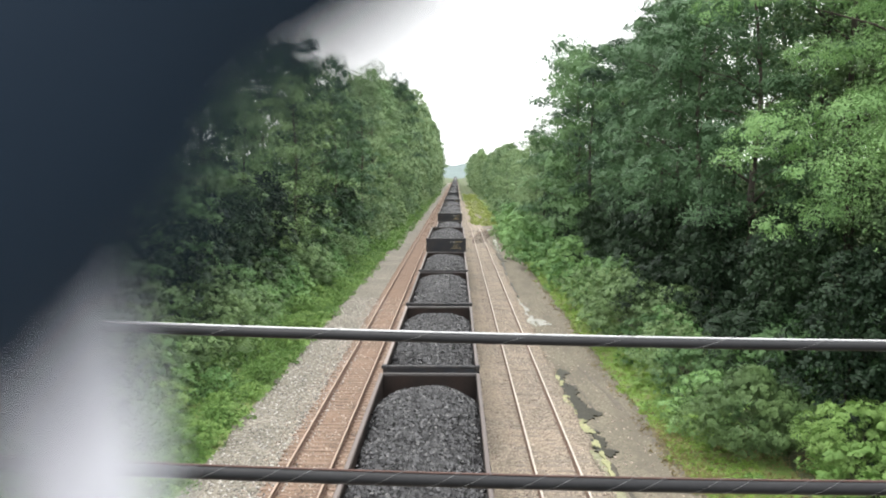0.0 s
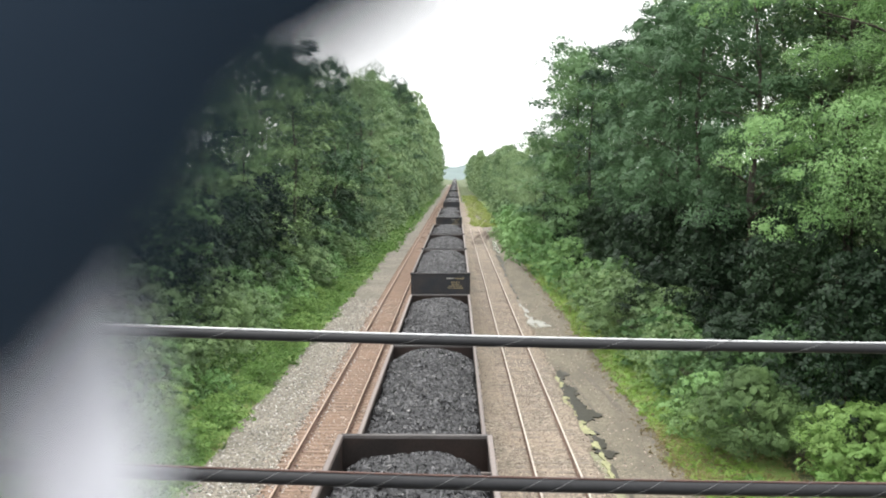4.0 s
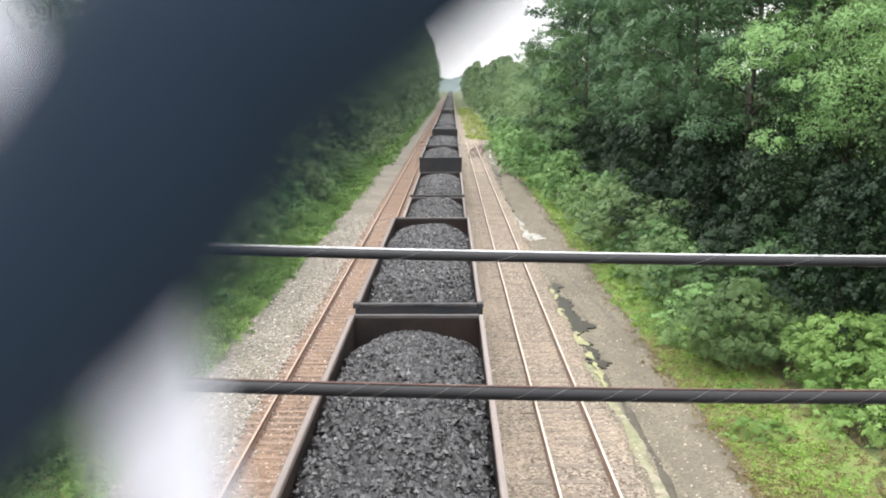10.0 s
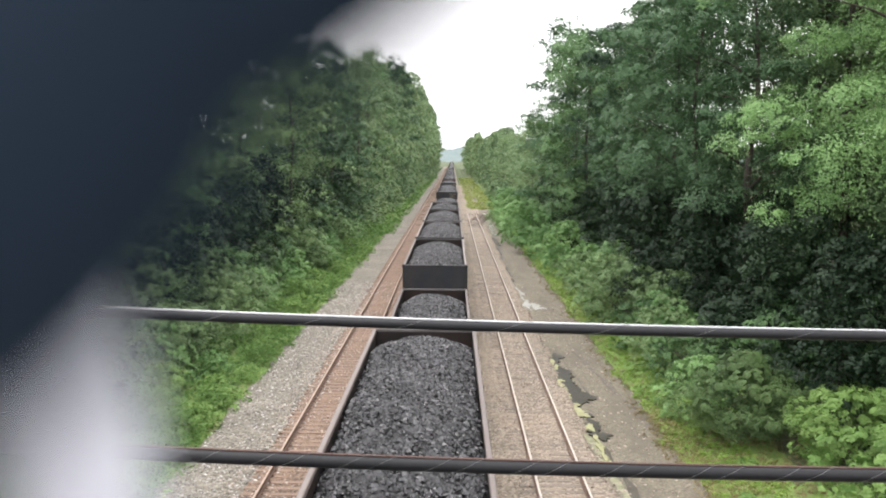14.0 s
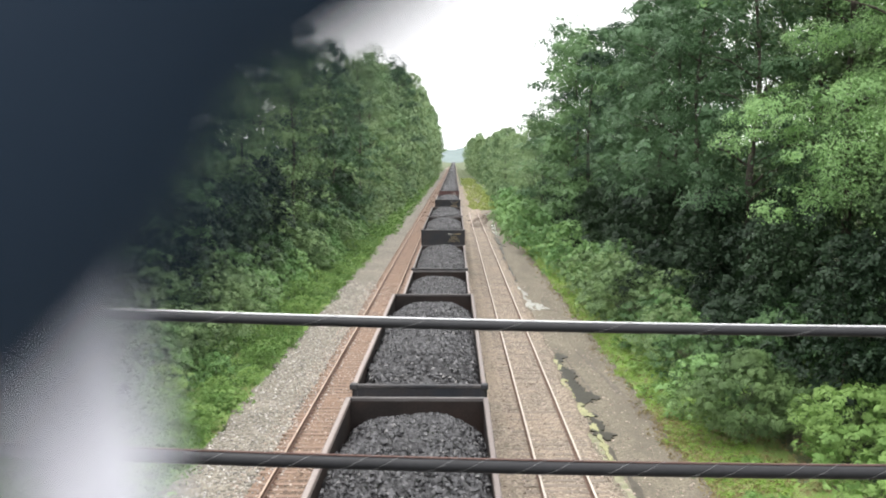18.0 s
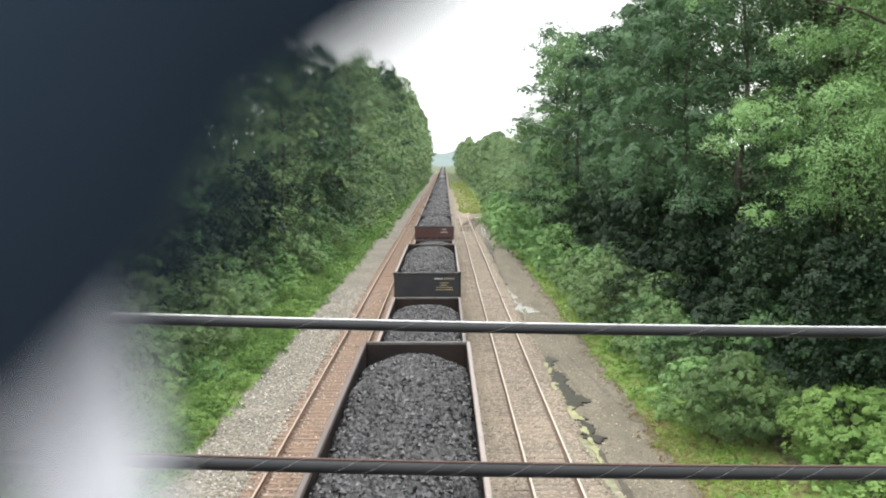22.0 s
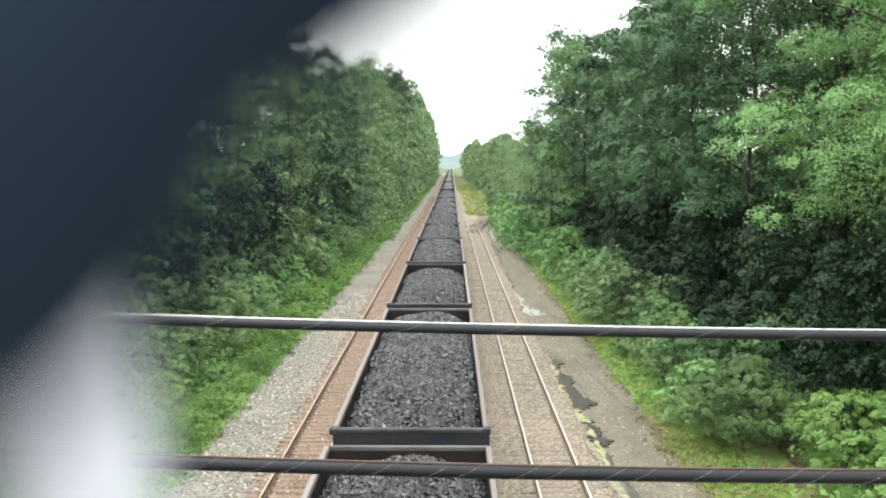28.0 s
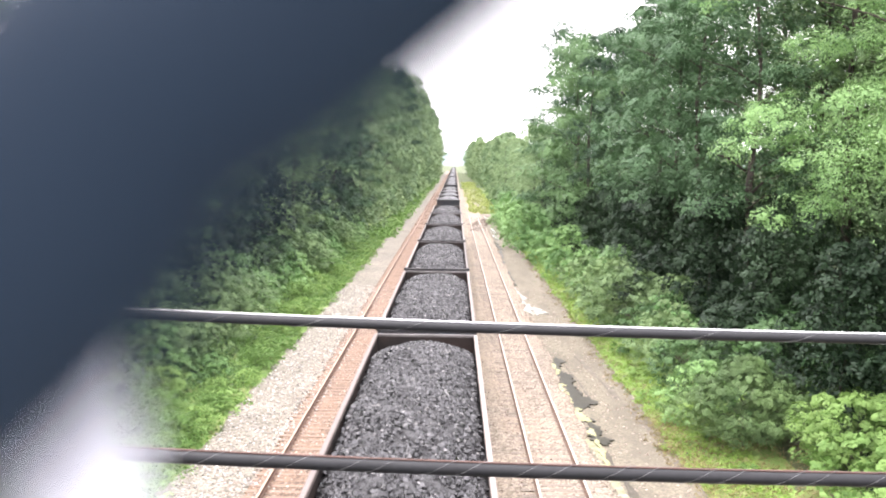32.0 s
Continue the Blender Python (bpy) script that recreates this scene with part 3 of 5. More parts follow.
def coal_mesh(name, length, top, seed, lumps, heap=0.15, side=0.4, drop=0.6):
    """A load of coal: a crowned, lumpy heap with loose pieces lying on it."""
    r = np.random.RandomState(seed)
    hw = 1.53
    nx, ny = (26, 100) if lumps > 100 else (8, 16)
    u, v = np.linspace(-1, 1, nx), np.linspace(0, 1, ny)
    U, V = np.meshgrid(u, v)
    ph = r.rand(4) * 6

    def surf(U, V):
        c = np.clip(np.minimum(V, 1 - V) * length / 2.8, 0, 1) ** 0.6
        bed = top - side + (side * 0.72 + heap * (1 + 0.5 * np.sin(V * 6 + ph[0]))) * (1 - np.abs(U) ** 2.5) - drop * (1 - c)
        return bed + 0.05 * np.sin(V * 15 + ph[1]) + 0.04 * np.sin(U * 5 + ph[2] + V * 30)

    Z = surf(U, V) + r.rand(ny, nx) * 0.13
    X = U * hw + (r.rand(ny, nx) - 0.5) * 0.06 * (np.abs(U) < 0.98)
    Y = V * length + (r.rand(ny, nx) - 0.5) * 0.06 * ((V > 0.01) & (V < 0.99))
    co = [np.stack([X, Y, Z], -1).reshape(-1, 3)]
    i = np.arange(ny - 1)[:, None] * nx + np.arange(nx - 1)[None, :]
    tris = [np.stack([i, i + 1, i + nx], -1).reshape(-1, 3), np.stack([i + 1, i + nx + 1, i + nx], -1).reshape(-1, 3)]
    uu, vv = r.uniform(-0.97, 0.97, lumps), r.uniform(0.012, 0.988, lumps)
    at = np.stack([uu * hw, vv * length, surf(uu, vv) + 0.09], -1)
    v, f = pieces(at, 0.024 + 0.055 * r.rand(lumps) ** 2.0, r, 0.8)
    co.append(v)
    tris.append(f + nx * ny)
    me = poly_mesh(name, np.concatenate(co), np.concatenate(tris), COAL)
    me.materials.append(COAL_LUMP)
    flags = np.zeros(len(me.polygons), np.int32)
    flags[len(flags) - len(f):] = 1
    me.polygons.foreach_set("material_index", flags)
    return me


CAR_MESH = {}


def car_meshes(kind, paint):
    """The shared meshes of one kind of car; y = 0 is its front rim, it reaches back along +Y."""
    if (kind, paint.name) in CAR_MESH:
        return CAR_MESH[kind, paint.name]
    L, T, hw = LENGTH[kind] - COUPLE, TOP[kind], 1.6
    bottom = 1.05
    out = {}

    def made(key, mat, fill, smooth=False):
        bm = bmesh.new()
        fill(bm)
        out[key] = mesh_of(key, bm, mat, smooth)

    made("side_sheet", paint, lambda bm: box(bm, -0.02, 0.02, bottom, 0.02, L - 0.02, T - 0.1, 0.004))
    made("lining", INNER_STEEL, lambda bm: box(bm, -0.006, 0.06, bottom + 0.3, 0.006, L - 0.06, T - 0.08))
    made("top_chord", CHORD, lambda bm: box(bm, -0.058, 0.03, T - 0.13, 0.058, L - 0.03, T, 0.018))

    made("end_sheet", paint, lambda bm: box(bm, -hw + 0.03, -0.03, bottom - 0.1, hw - 0.03, 0.03, T - 0.05, 0.006))
    made("corner_post", paint, lambda bm: box(bm, -0.05, -0.06, bottom - 0.1, 0.05, -0.028, T - 0.06, 0.01))
    made("end_sill", paint, lambda bm: box(bm, -hw + 0.12, -0.055, bottom - 0.1, hw - 0.12, -0.028, bottom + 0.15, 0.01))
    made("end_rib", paint, lambda bm: box(bm, -0.05, -0.11, bottom + 0.16, 0.05, -0.028, T - 0.16, 0.01))
    made("end_lining", INNER_STEEL, lambda bm: box(bm, -hw + 0.06, -0.005, bottom + 0.3, hw - 0.06, 0.005, T - 0.08))

    def lip(bm):
        box(bm, -hw - 0.02, -0.06, T - 0.1, hw + 0.02, 0.06, T + 0.012, 0.025)
    made("end_lip", LIP, lip)
    made("corner_casting", LIP, lambda bm: box(bm, -0.09, -0.1, T - 0.12, 0.08, 0.12, T + 0.03, 0.025))
    # thin plate added to make the end darker towards the bottom
    made("kick_plate", DARK_BAND, lambda bm: box(bm, -hw + 0.13, -0.052, bottom + 0.15, hw - 0.13, -0.03, bottom + 2.35, 0.008))
    made("cross_strap", CHORD, lambda bm: box(bm, -0.11, -0.03, T - 0.24, 0.11, 0.03, T - 0.2, 0.008))
    made("rear_lip", GREY_RIM, lambda bm: box(bm, -hw + 0.02, -0.045, T - 0.1, hw - 0.02, 0.045, T + 0.006, 0.02))
    made("side_post", paint, lambda bm: box(bm, -0.055, -0.05, bottom - 0.05, 0.055, 0.05, T - 0.16, 0.015))

    def under(bm):
        box(bm, -0.16, -0.3, 0.75, 0.16, L + 0.3, 1.02, 0.02)
        box(bm, -hw + 0.05, 0.02, 1.0, hw - 0.05, L - 0.02, 1.08, 0.01)
        if kind == "low":
            for y in (4.2, 6.6, 9.0):
                box(bm, -1.2, y - 0.5, 0.45, 1.2, y + 0.5, 1.0, 0.12)
        else:
            for x in (-0.9, 0.9):
                box(bm, x - 0.55, 2.9, 0.4, x + 0.55, L - 2.9, 1.02, 0.2)
    made("underframe", CAST, under)

    def coupler(bm):
        box(bm, -0.13, -0.52, 0.76, 0.13, 0.0, 0.98, 0.03)
        box(bm, -0.2, -0.56, 0.74, 0.1, -0.3, 1.0, 0.05)
    made("coupler", CAST, coupler)

    def frame_side(bm):
        box(bm, -0.07, -1.15, 0.35, 0.07, 1.15, 0.6, 0.05)
        box(bm, -0.09, -0.35, 0.2, 0.09, 0.35, 0.75, 0.06)
    made("truck_frame", CAST, frame_side)
    made("bolster", CAST, lambda bm: box(bm, -0.92, -0.2, 0.5, 0.92, 0.2, 0.76, 0.04))

    def wheelset(bm):
        rod(bm, (-0.8, 0, 0), (0.8, 0, 0), 0.08, sides=10)
        for s in (-1, 1):
            rod(bm, (s * 0.68, 0, 0), (s * 0.82, 0, 0), 0.457, sides=20)
            rod(bm, (s * 0.66, 0, 0), (s * 0.69, 0, 0), 0.485, sides=20)
    made("wheelset", RAIL, wheelset)

    def rungs(bm):
        for k in range(5):
            box(bm, -0.2, -0.1, bottom + 0.2 + k * 0.4, 0.2, -0.075, bottom + 0.225 + k * 0.4)
        for x in (-0.2, 0.2):
            box(bm, x - 0.012, -0.1, bottom, x + 0.012, -0.03, bottom + 1.95)
    made("ladder", CAST, rungs)
    made("cross_tie_bar", CAST, lambda bm: rod(bm, (-1.58, 0, T - 0.85), (1.58, 0, T - 0.85), 0.035, sides=6))
    nose = 9000
    out["coal"] = [coal_mesh("coal_load", L - 0.12, T, 11 + s + (50 if kind == "low" else 0), nose, *[(0.15, 0.46, 0.45), (0.13, 0.5, 0.6), (0.2, 0.42, 0.4), (0.14, 0.48, 0.75)][s]) for s in range(4)]
    out["coal_far"] = [coal_mesh("coal_load", L - 0.12, T, 5, 40)]
    CAR_MESH[kind, paint.name] = out
    return out


def stencils(car, top, white):
    """Lettering too small to read: bars on the leading end, a title line and rows under it."""
    mat = WHITE_STENCIL if white else STENCIL
    bars = [(-0.30, 0.58, 0.42, 0.09), (-0.30, 1.1, 0.5, 0.09)]
    if white:
        bars = [(-0.28, 0.85, 0.36, 0.11), (-0.52, 0.85, 0.64, 0.09)]
    else:
        for k, w in enumerate((0.47, 0.44, 0.76, 0.86)):
            bars.append((-0.52 - 0.115 * k, 0.85, w, 0.05))
    for dz, x, w, h in bars:
        bm = bmesh.new()
        n = max(2, int(w / (0.05 if h < 0.06 else 0.062)))
        for k in range(n):
            a = -w / 2 + k * w / n
            box(bm, a, -0.004, -h / 2, a + w / n * 0.66, 0.003, h / 2 * (1 if k % 3 else 0.8))
        ob = part("stencil_line", bm, WHITE_STENCIL if h > 0.08 and x < 0.8 else mat, car)
        ob["kind"] = "stuff"
        ob.location = (x, -0.036, top + dz)


def coal_car(i, letter):
    """One loaded car with its parts; near ones carry posts, ladders and fine coal, the ones that never come near are plainer."""
    kind = "low" if letter == "N" else "tall"
    paint = RED_STEEL if letter == "R" else BLACK_STEEL
    me = car_meshes(kind, paint)
    L, T, near = LENGTH[kind] - COUPLE, TOP[kind], i < 42
    text = {"R": "rust-red painted steel coal gondola heaped with coal, white stencils", "N": "low black steel coal hopper with rusty rims, heaped with coal",
            "T": "tall black steel coal gondola with worn rims, heaped with coal"}[letter]
    car = tagged(new("coal_car"), text, "railway car", "cars of the coal train")
    r = random.Random(i)

    def put(name, key, x=0.0, y=0.0, z=0.0, turn=0.0, label=""):
        ob = part(name, me[key] if isinstance(key, str) else key, None, car, label)
        ob.location = (x, y, z)
        if turn:
            ob.rotation_euler = (0, 0, turn)
        return ob

    for s in (-1, 1):
        put("side_sheet", "side_sheet", s * 1.58)
        put("top_chord", "top_chord", s * 1.585, label="dusty worn top chord")
        put("side_lining", "lining", s * 1.545)
    put("end_sheet", "end_sheet", 0, 0.05)
    put("end_sheet", "end_sheet", 0, L - 0.05, 0, math.pi)
    for s in (-1, 1):
        put("corner_post", "corner_post", s * 1.54, 0.05)
        put("corner_post", "corner_post", s * 1.54, L - 0.05, 0, math.pi)
    put("end_sill", "end_sill", 0, 0.05)
    put("end_sill", "end_sill", 0, L - 0.05, 0, math.pi)
    if letter == "R":
        for x in (-1.02, -0.3, 0.22, 1.46):
            put("end_rib", "end_rib", x, 0.05)
        put("kick_plate", "kick_plate", 0, 0.05, label="dark band across the lower end")
    put("end_lip", "end_lip", 0, 0.06)
    put("end_lip", "rear_lip", 0, L - 0.06, label="dusty worn rim")
    for s in (-1, 1):
        put("corner_casting", "corner_casting", s * 1.6, 0.06, turn=0.0 if s > 0 else math.pi)
    put("end_lining", "end_lining", 0, 0.1)
    put("end_lining", "end_lining", 0, L - 0.1)
    put("underframe", "underframe")
    put("coal_load", me["coal"][r.randrange(4)] if near else me["coal_far"][0], 0, 0.06, label="heaped lump coal")
    if near:
        n = 11
        for s in (-1, 1):
            for k in range(n):
                put("side_post", "side_post", s * 1.62, 0.5 + k * (L - 1.0) / (n - 1))
        put("coupler", "coupler", 0, 0)
        put("coupler", "coupler", 0, L, 0, math.pi)
        put("ladder", "ladder", -1.3, 0.02)
        if i == 4:
            for k in range(5):
                for s in (-1, 1):
                    put("strap", "cross_strap", s * 1.46, L * (0.12 + 0.19 * k) + r.uniform(-0.3, 0.3))
        for y in (L * 0.3, L * 0.52, L * 0.74):
            put("cross_tie_bar", "cross_tie_bar", 0, y + r.uniform(-0.2, 0.2))
        for y in (1.9, L - 1.9):
            truck = put("truck", "bolster", 0, y)
            for s in (-1, 1):
                put("truck_frame", "truck_frame", s * 1.0).parent = truck
            for d in (-0.89, 0.89):
                put("wheelset", "wheelset", 0, d, 0.457).parent = truck
        if letter != "N" and i in (4, 7, 8, 9, 11, 24, 27, 29, 36):
            stencils(car, T, letter == "R")
    return car


CARS = []
at = START - LENGTH["low"]
for i, letter in enumerate(ORDER):
    kind = "low" if letter == "N" else "tall"
    CARS.append((coal_car(i, letter), at + RIM_FIT.get(i, 0.0)))
    at += LENGTH[kind]
fronts = [f for _, f in CARS] + [at]
for k, (car, f) in enumerate(CARS):
    kind = "low" if ORDER[k] == "N" else "tall"
    # bodies are stretched between the fitted rims and widened to fit the view
    car.scale = (1.03, (fronts[k + 1] - f - COUPLE) / (LENGTH[kind] - COUPLE), 1)

# ---------------------------------------------------------------- plants


def leaves(clumps, sprays, per, size, seed, up=0.75, reach=0.36, loose=0.18, under=0.4):
    """Corners and faces of folded kite-shaped leaves. Round every clump (x, y, z, rx, rz) lie flat, drooping sprays of leaves."""
    r = np.random.RandomState(seed)

    def unit(v):
        return v / np.linalg.norm(v, axis=1)[:, None]
    c = np.repeat(np.array(clumps, float), sprays, 0)
    d = r.normal(size=(len(c), 3))
    d[:, 2] = np.where(d[:, 2] < 0, d[:, 2] * under, d[:, 2])
    d = unit(d)
    rad = 1 - np.abs(r.normal(size=len(c))) * 0.2
    mid = c[:, :3] + d * rad[:, None] * np.stack([c[:, 3], c[:, 3], c[:, 4]], -1)
    plane = unit(d * np.array([0.9, 0.9, 0.6]) + r.normal(size=d.shape) * 0.18 + np.array([0, 0, up]))
    e1 = unit(np.cross(plane, r.normal(size=d.shape)))
    e2 = np.cross(plane, e1)
    k = len(c)
    rs = c[:, 3] * reach * r.uniform(0.6, 1.3, k)
    mid, plane, e1, e2, rs = (np.repeat(v, per, 0) for v in (mid, plane, e1, e2, rs))
    n = k * per
    a, q = r.rand(n) * 6.283, np.sqrt(r.rand(n))
    out = e1 * np.cos(a)[:, None] + e2 * np.sin(a)[:, None]
    p = mid + out * (q * rs)[:, None] + plane * (r.normal(size=n) * 0.12 * rs)[:, None]
    p[:, 2] -= 0.28 * q * q * rs
    nrm = unit(plane + r.normal(size=(n, 3)) * loose)
    ax = out + r.normal(size=(n, 3)) * 0.5
    ax = unit(ax - nrm * np.sum(ax * nrm, 1)[:, None])
    ay = np.cross(nrm, ax)
    s = size * r.uniform(0.6, 1.35, n)[:, None]
    co = np.stack([p - ax * s * 0.5, p + ay * s * 0.3 - nrm * s * 0.07, p + ax * s * 0.55 - nrm * s * 0.12, p - ay * s * 0.3 - nrm * s * 0.07], 1)
    i = np.arange(n)[:, None] * 4
    return co.reshape(-1, 3), np.concatenate([i + np.array([[0, 1, 2]]), i + np.array([[0, 2, 3]])])


def bough_clumps(r, h0, h1, radius, boughs, per, size, foot=0.4, droop=0.38, flat=0.6):
    """Leaf clumps along boughs that rise from the trunk and droop at their ends, so that gaps stay between the boughs."""
    out = []
    for k in range(boughs):
        v = (k + r.random()) / boughs
        z = h0 + (h1 - h0) * v * 0.9
        prof = radius * (foot + (1 - foot) * math.sin(math.pi * min(1, 0.12 + v * 0.8))) * math.sqrt(max(0.08, 1 - max(0, (v - 0.5) / 0.54) ** 3))
        a = k * 2.399 + r.uniform(-0.45, 0.45)
        far = prof * r.uniform(0.72, 1.2)
        rise = 0.15 + 0.75 * v + r.uniform(-0.1, 0.15)
        for j in range(per):
            u = 0.34 + 0.66 * (j + r.uniform(0.2, 0.8)) / per
            off = r.uniform(-0.3, 0.3) * far * u
            s = size * (1.2 - 0.5 * u) * r.uniform(0.75, 1.25) * (1.0 - 0.3 * v)
            out.append((math.cos(a) * far * u - math.sin(a) * off, math.sin(a) * far * u + math.cos(a) * off, z + far * (rise * u - droop * u * u), s, s * flat * r.uniform(0.8, 1.3)))
    for k in range(4):
        out.append((r.uniform(-0.2, 0.2) * radius, r.uniform(-0.2, 0.2) * radius, h1 - (0.05 + k * 0.06) * (h1 - h0), size * 0.95, size * 0.6))
    return out


def crown_clumps(r, h0, h1, radius, n, shape=1.0, bough=1.0, foot=0.3, flat=1.0):
    """Flattened bough clumps round an uneven, rounded crown from h0 to h1."""
    out = []
    lobes = [(r.uniform(0, 6.28), r.uniform(-0.3, 0.4), r.uniform(0.2, 0.8)) for _ in range(4)]
    for k in range(n):
        v = ((k + r.random()) / n) ** 0.9
        z = h0 + (h1 - h0) * v
        prof = radius * (foot + (1 - foot) * math.sin(math.pi * min(1, 0.1 + v * 0.9) ** shape)) * math.sqrt(max(0.06, 1 - max(0, (v - 0.55) / 0.47) ** 2.2))
        a = k * 2.399 + r.uniform(-0.5, 0.5)
        lob = 1 + sum(w * max(0, math.cos(a - p)) * math.exp(-((v - q) / 0.25) ** 2) for p, w, q in lobes)
        q = prof * lob * (0.6 + 0.5 * r.random())
        s = radius * r.uniform(0.22, 0.44) * (1.1 - 0.35 * v) * bough
        out.append((math.cos(a) * q, math.sin(a) * q, z, s, s * flat * r.uniform(0.42, 0.62)))
    return out


def trunk_mesh(name, r, height, radius, clumps, limbs):
    """A tapered, slightly bent trunk with limbs reaching to some of the boughs."""
    bm = bmesh.new()
    bend = [Vector((math.sin(k * 0.9 + height) * 0.12 * k / 3, math.cos(k * 1.3) * 0.1 * k / 3, height * k / 8)) for k in range(9)]
    bend[0].z = -0.6
    tube(bm, bend, [radius * (1.25 if k == 0 else 1 - 0.1 * k) for k in range(9)], 9)
    for c in r.sample(clumps, min(limbs, len(clumps))):
        z0 = max(1.0, min(c[2] - 0.35 * math.hypot(c[0], c[1]) - 0.4, height * 0.92))
        k = min(7, int(z0 / height * 8))
        a = bend[k].lerp(bend[k + 1], z0 / height * 8 - k)
        b = a.lerp(Vector(c[:3]), 0.8)
        mid = a.lerp(b, 0.5) + Vector((0, 0, 0.25))
        r0 = radius * 0.42 * (1 - z0 / height * 0.6)
        tube(bm, [a, mid, b], [r0, r0 * 0.6, r0 * 0.2], 5)
    return mesh_of(name, bm, BARK, True)


def make_tree(name, label, category, seed, height, h0, radius, n, sprays, per, size, mat, trunk_r=0.22, limbs=14, shape=1.0, group="", at=None, bough=1.0, foot=None, core=0.24, flat=1.0, reach=0.36, boughs=None):
    """A tree or bush at the origin (or at a pose): trunk with limbs, and a crown of leaves."""
    r = random.Random(seed)
    foot = foot if foot is not None else 0.3 if height > 7 else 0.55
    reach = reach if height > 7 else 0.3
    cl = bough_clumps(r, h0, height, radius, *boughs, foot=foot) if boughs else crown_clumps(r, h0, height, radius, n, shape, bough, foot, flat)
    tree = tagged(new(name), label, category, group)
    part("trunk", trunk_mesh("trunk", r, height * (0.9 if height > 7 else 0.45), trunk_r, cl, limbs), None, tree)
    co, f = leaves(cl, sprays, per, size, seed, 0.75, reach, under=0.35)
    if height > 7 and core:
        # inner foliage close to the trunk
        inner = [(r.uniform(-0.15, 0.15) * radius, r.uniform(-0.15, 0.15) * radius, h0 + 0.6 + (height * 0.9 - h0) * k / 9, radius * 0.42, height * 0.07) for k in range(10)]
        c2, f2 = leaves(inner, 20, int(14 * (0.24 / core) ** 1.5), max(core, size), seed + 500, reach=0.6, loose=0.8)
        f = np.concatenate([f, f2 + len(co)])
        co = np.concatenate([co, c2])
    part("crown", poly_mesh("crown", co, f, mat), None, tree)
    if at is not None:
        tree.matrix_basis = at
    return tree


def zat(x, y):
    return float(terrain(np.array([x], float), np.array([y], float))[0])


GROUPS = {"left": "trees along the far side of the rusty track", "right": "trees behind the dirt strip"}


def plant(proto, x, y, s=1.0, turn=None, r=random, sz=None, group=""):
    """Stands a copy of a tree on the ground."""
    ob = copy_thing(proto, pose(x, y, zat(x, y), 0, 0, r.uniform(0, 360) if turn is None else turn))
    ob.scale = (s, s, s if sz is None else sz)
    if group:
        ob["group"] = group
    return ob


FOREST = {}
def forest_tree(label, seed, height, h0, radius, sprays, per, size, mat, boughs, trunk_r=0.24, limbs=14, foot=0.42, core=0.2, reach=0.3):
    """A forest tree whose boughs carry rounded clumps of leaves."""
    return make_tree("broadleaf_tree", label, "tree", seed, height, h0, radius, 0, sprays, per, size, mat, trunk_r, limbs, foot=foot, core=core, reach=reach, boughs=boughs)


FOREST["near_a"] = forest_tree("tall dark green broadleaf tree with dense boughs", 1, 21, 3.0, 5.4, 13, 24, 0.12, LEAF_DARK, (27, 4, 1.3))
FOREST["near_b"] = forest_tree("tall mid-green broadleaf tree at the wood's edge", 2, 19.5, 2.8, 5.4, 13, 24, 0.12, LEAF_LIT, (25, 4, 1.4))
FOREST["near_c"] = forest_tree("slender dark green tree with drooping boughs", 3, 22, 3.0, 4.9, 13, 24, 0.12, LEAF_MID, (28, 4, 1.25))
FOREST["mid_a"] = forest_tree("tall green broadleaf tree in the lineside wood", 4, 22, 1.6, 5.2, 14, 15, 0.19, LEAF_DARK, (26, 4, 1.75))
FOREST["mid_b"] = forest_tree("tall green broadleaf tree in the lineside wood", 5, 20.5, 1.6, 5.2, 14, 15, 0.19, LEAF_MID, (25, 4, 1.8))
FOREST["mid_c"] = forest_tree("green broadleaf tree in the lineside wood, haze in its colour", 8, 20, 1.2, 5.0, 14, 15, 0.19, LEAF_HAZED, (24, 4, 1.75))
FOREST["mid_d"] = forest_tree("lacy olive-green tree with a thin crown", 9, 22, 2.5, 4.6, 9, 14, 0.18, LEAF_LIT, (24, 4, 1.55))
FOREST["far_a"] = make_tree("broadleaf_tree", "distant green tree in the lineside wood", "tree", 6, 21.5, 1.5, 5.2, 45, 8, 10, 0.6, LEAF_HAZED, 0.3, 5)
FOREST["far_b"] = make_tree("broadleaf_tree", "distant green tree in the lineside wood", "tree", 7, 20.5, 1.5, 5.2, 45, 8, 10, 0.6, LEAF_HAZED, 0.3, 5)
FOREST["edge_a"] = forest_tree("tall dark green tree whose high boughs hang over the bank", 31, 21, 6.6, 6.0, 16, 26, 0.115, LEAF_DARK, (31, 4, 1.4), foot=0.3)
FOREST["edge_b"] = forest_tree("tall green tree whose boughs hang over the bank", 32, 20.5, 6.4, 6.0, 16, 26, 0.115, LEAF_DARK, (29, 4, 1.5), foot=0.3)
FOREST["edge_c"] = forest_tree("slender dark tree at the edge of the shaded wood", 33, 22, 6.8, 5.4, 16, 26, 0.115, LEAF_DARK, (31, 4, 1.35), foot=0.3)
BUSH = {}
BUSH["bright"] = make_tree("shrub", "bright yellow-green leafy shrub among the weeds", "shrub", 17, 2.5, 0.1, 1.9, 40, 18, 26, 0.075, LEAF_WEED, 0.04, 6)
BUSH["dark"] = make_tree("shrub", "dense dark green shrub on the bank", "shrub", 11, 3.6, 0.15, 2.1, 40, 10, 20, 0.115, LEAF_MID, 0.06, 6)
BUSH["grey"] = make_tree("shrub", "dense grey-green shrub with arching boughs", "shrub", 12, 3.6, 0.15, 2.3, 46, 12, 20, 0.105, LEAF_GREY, 0.07, 6)
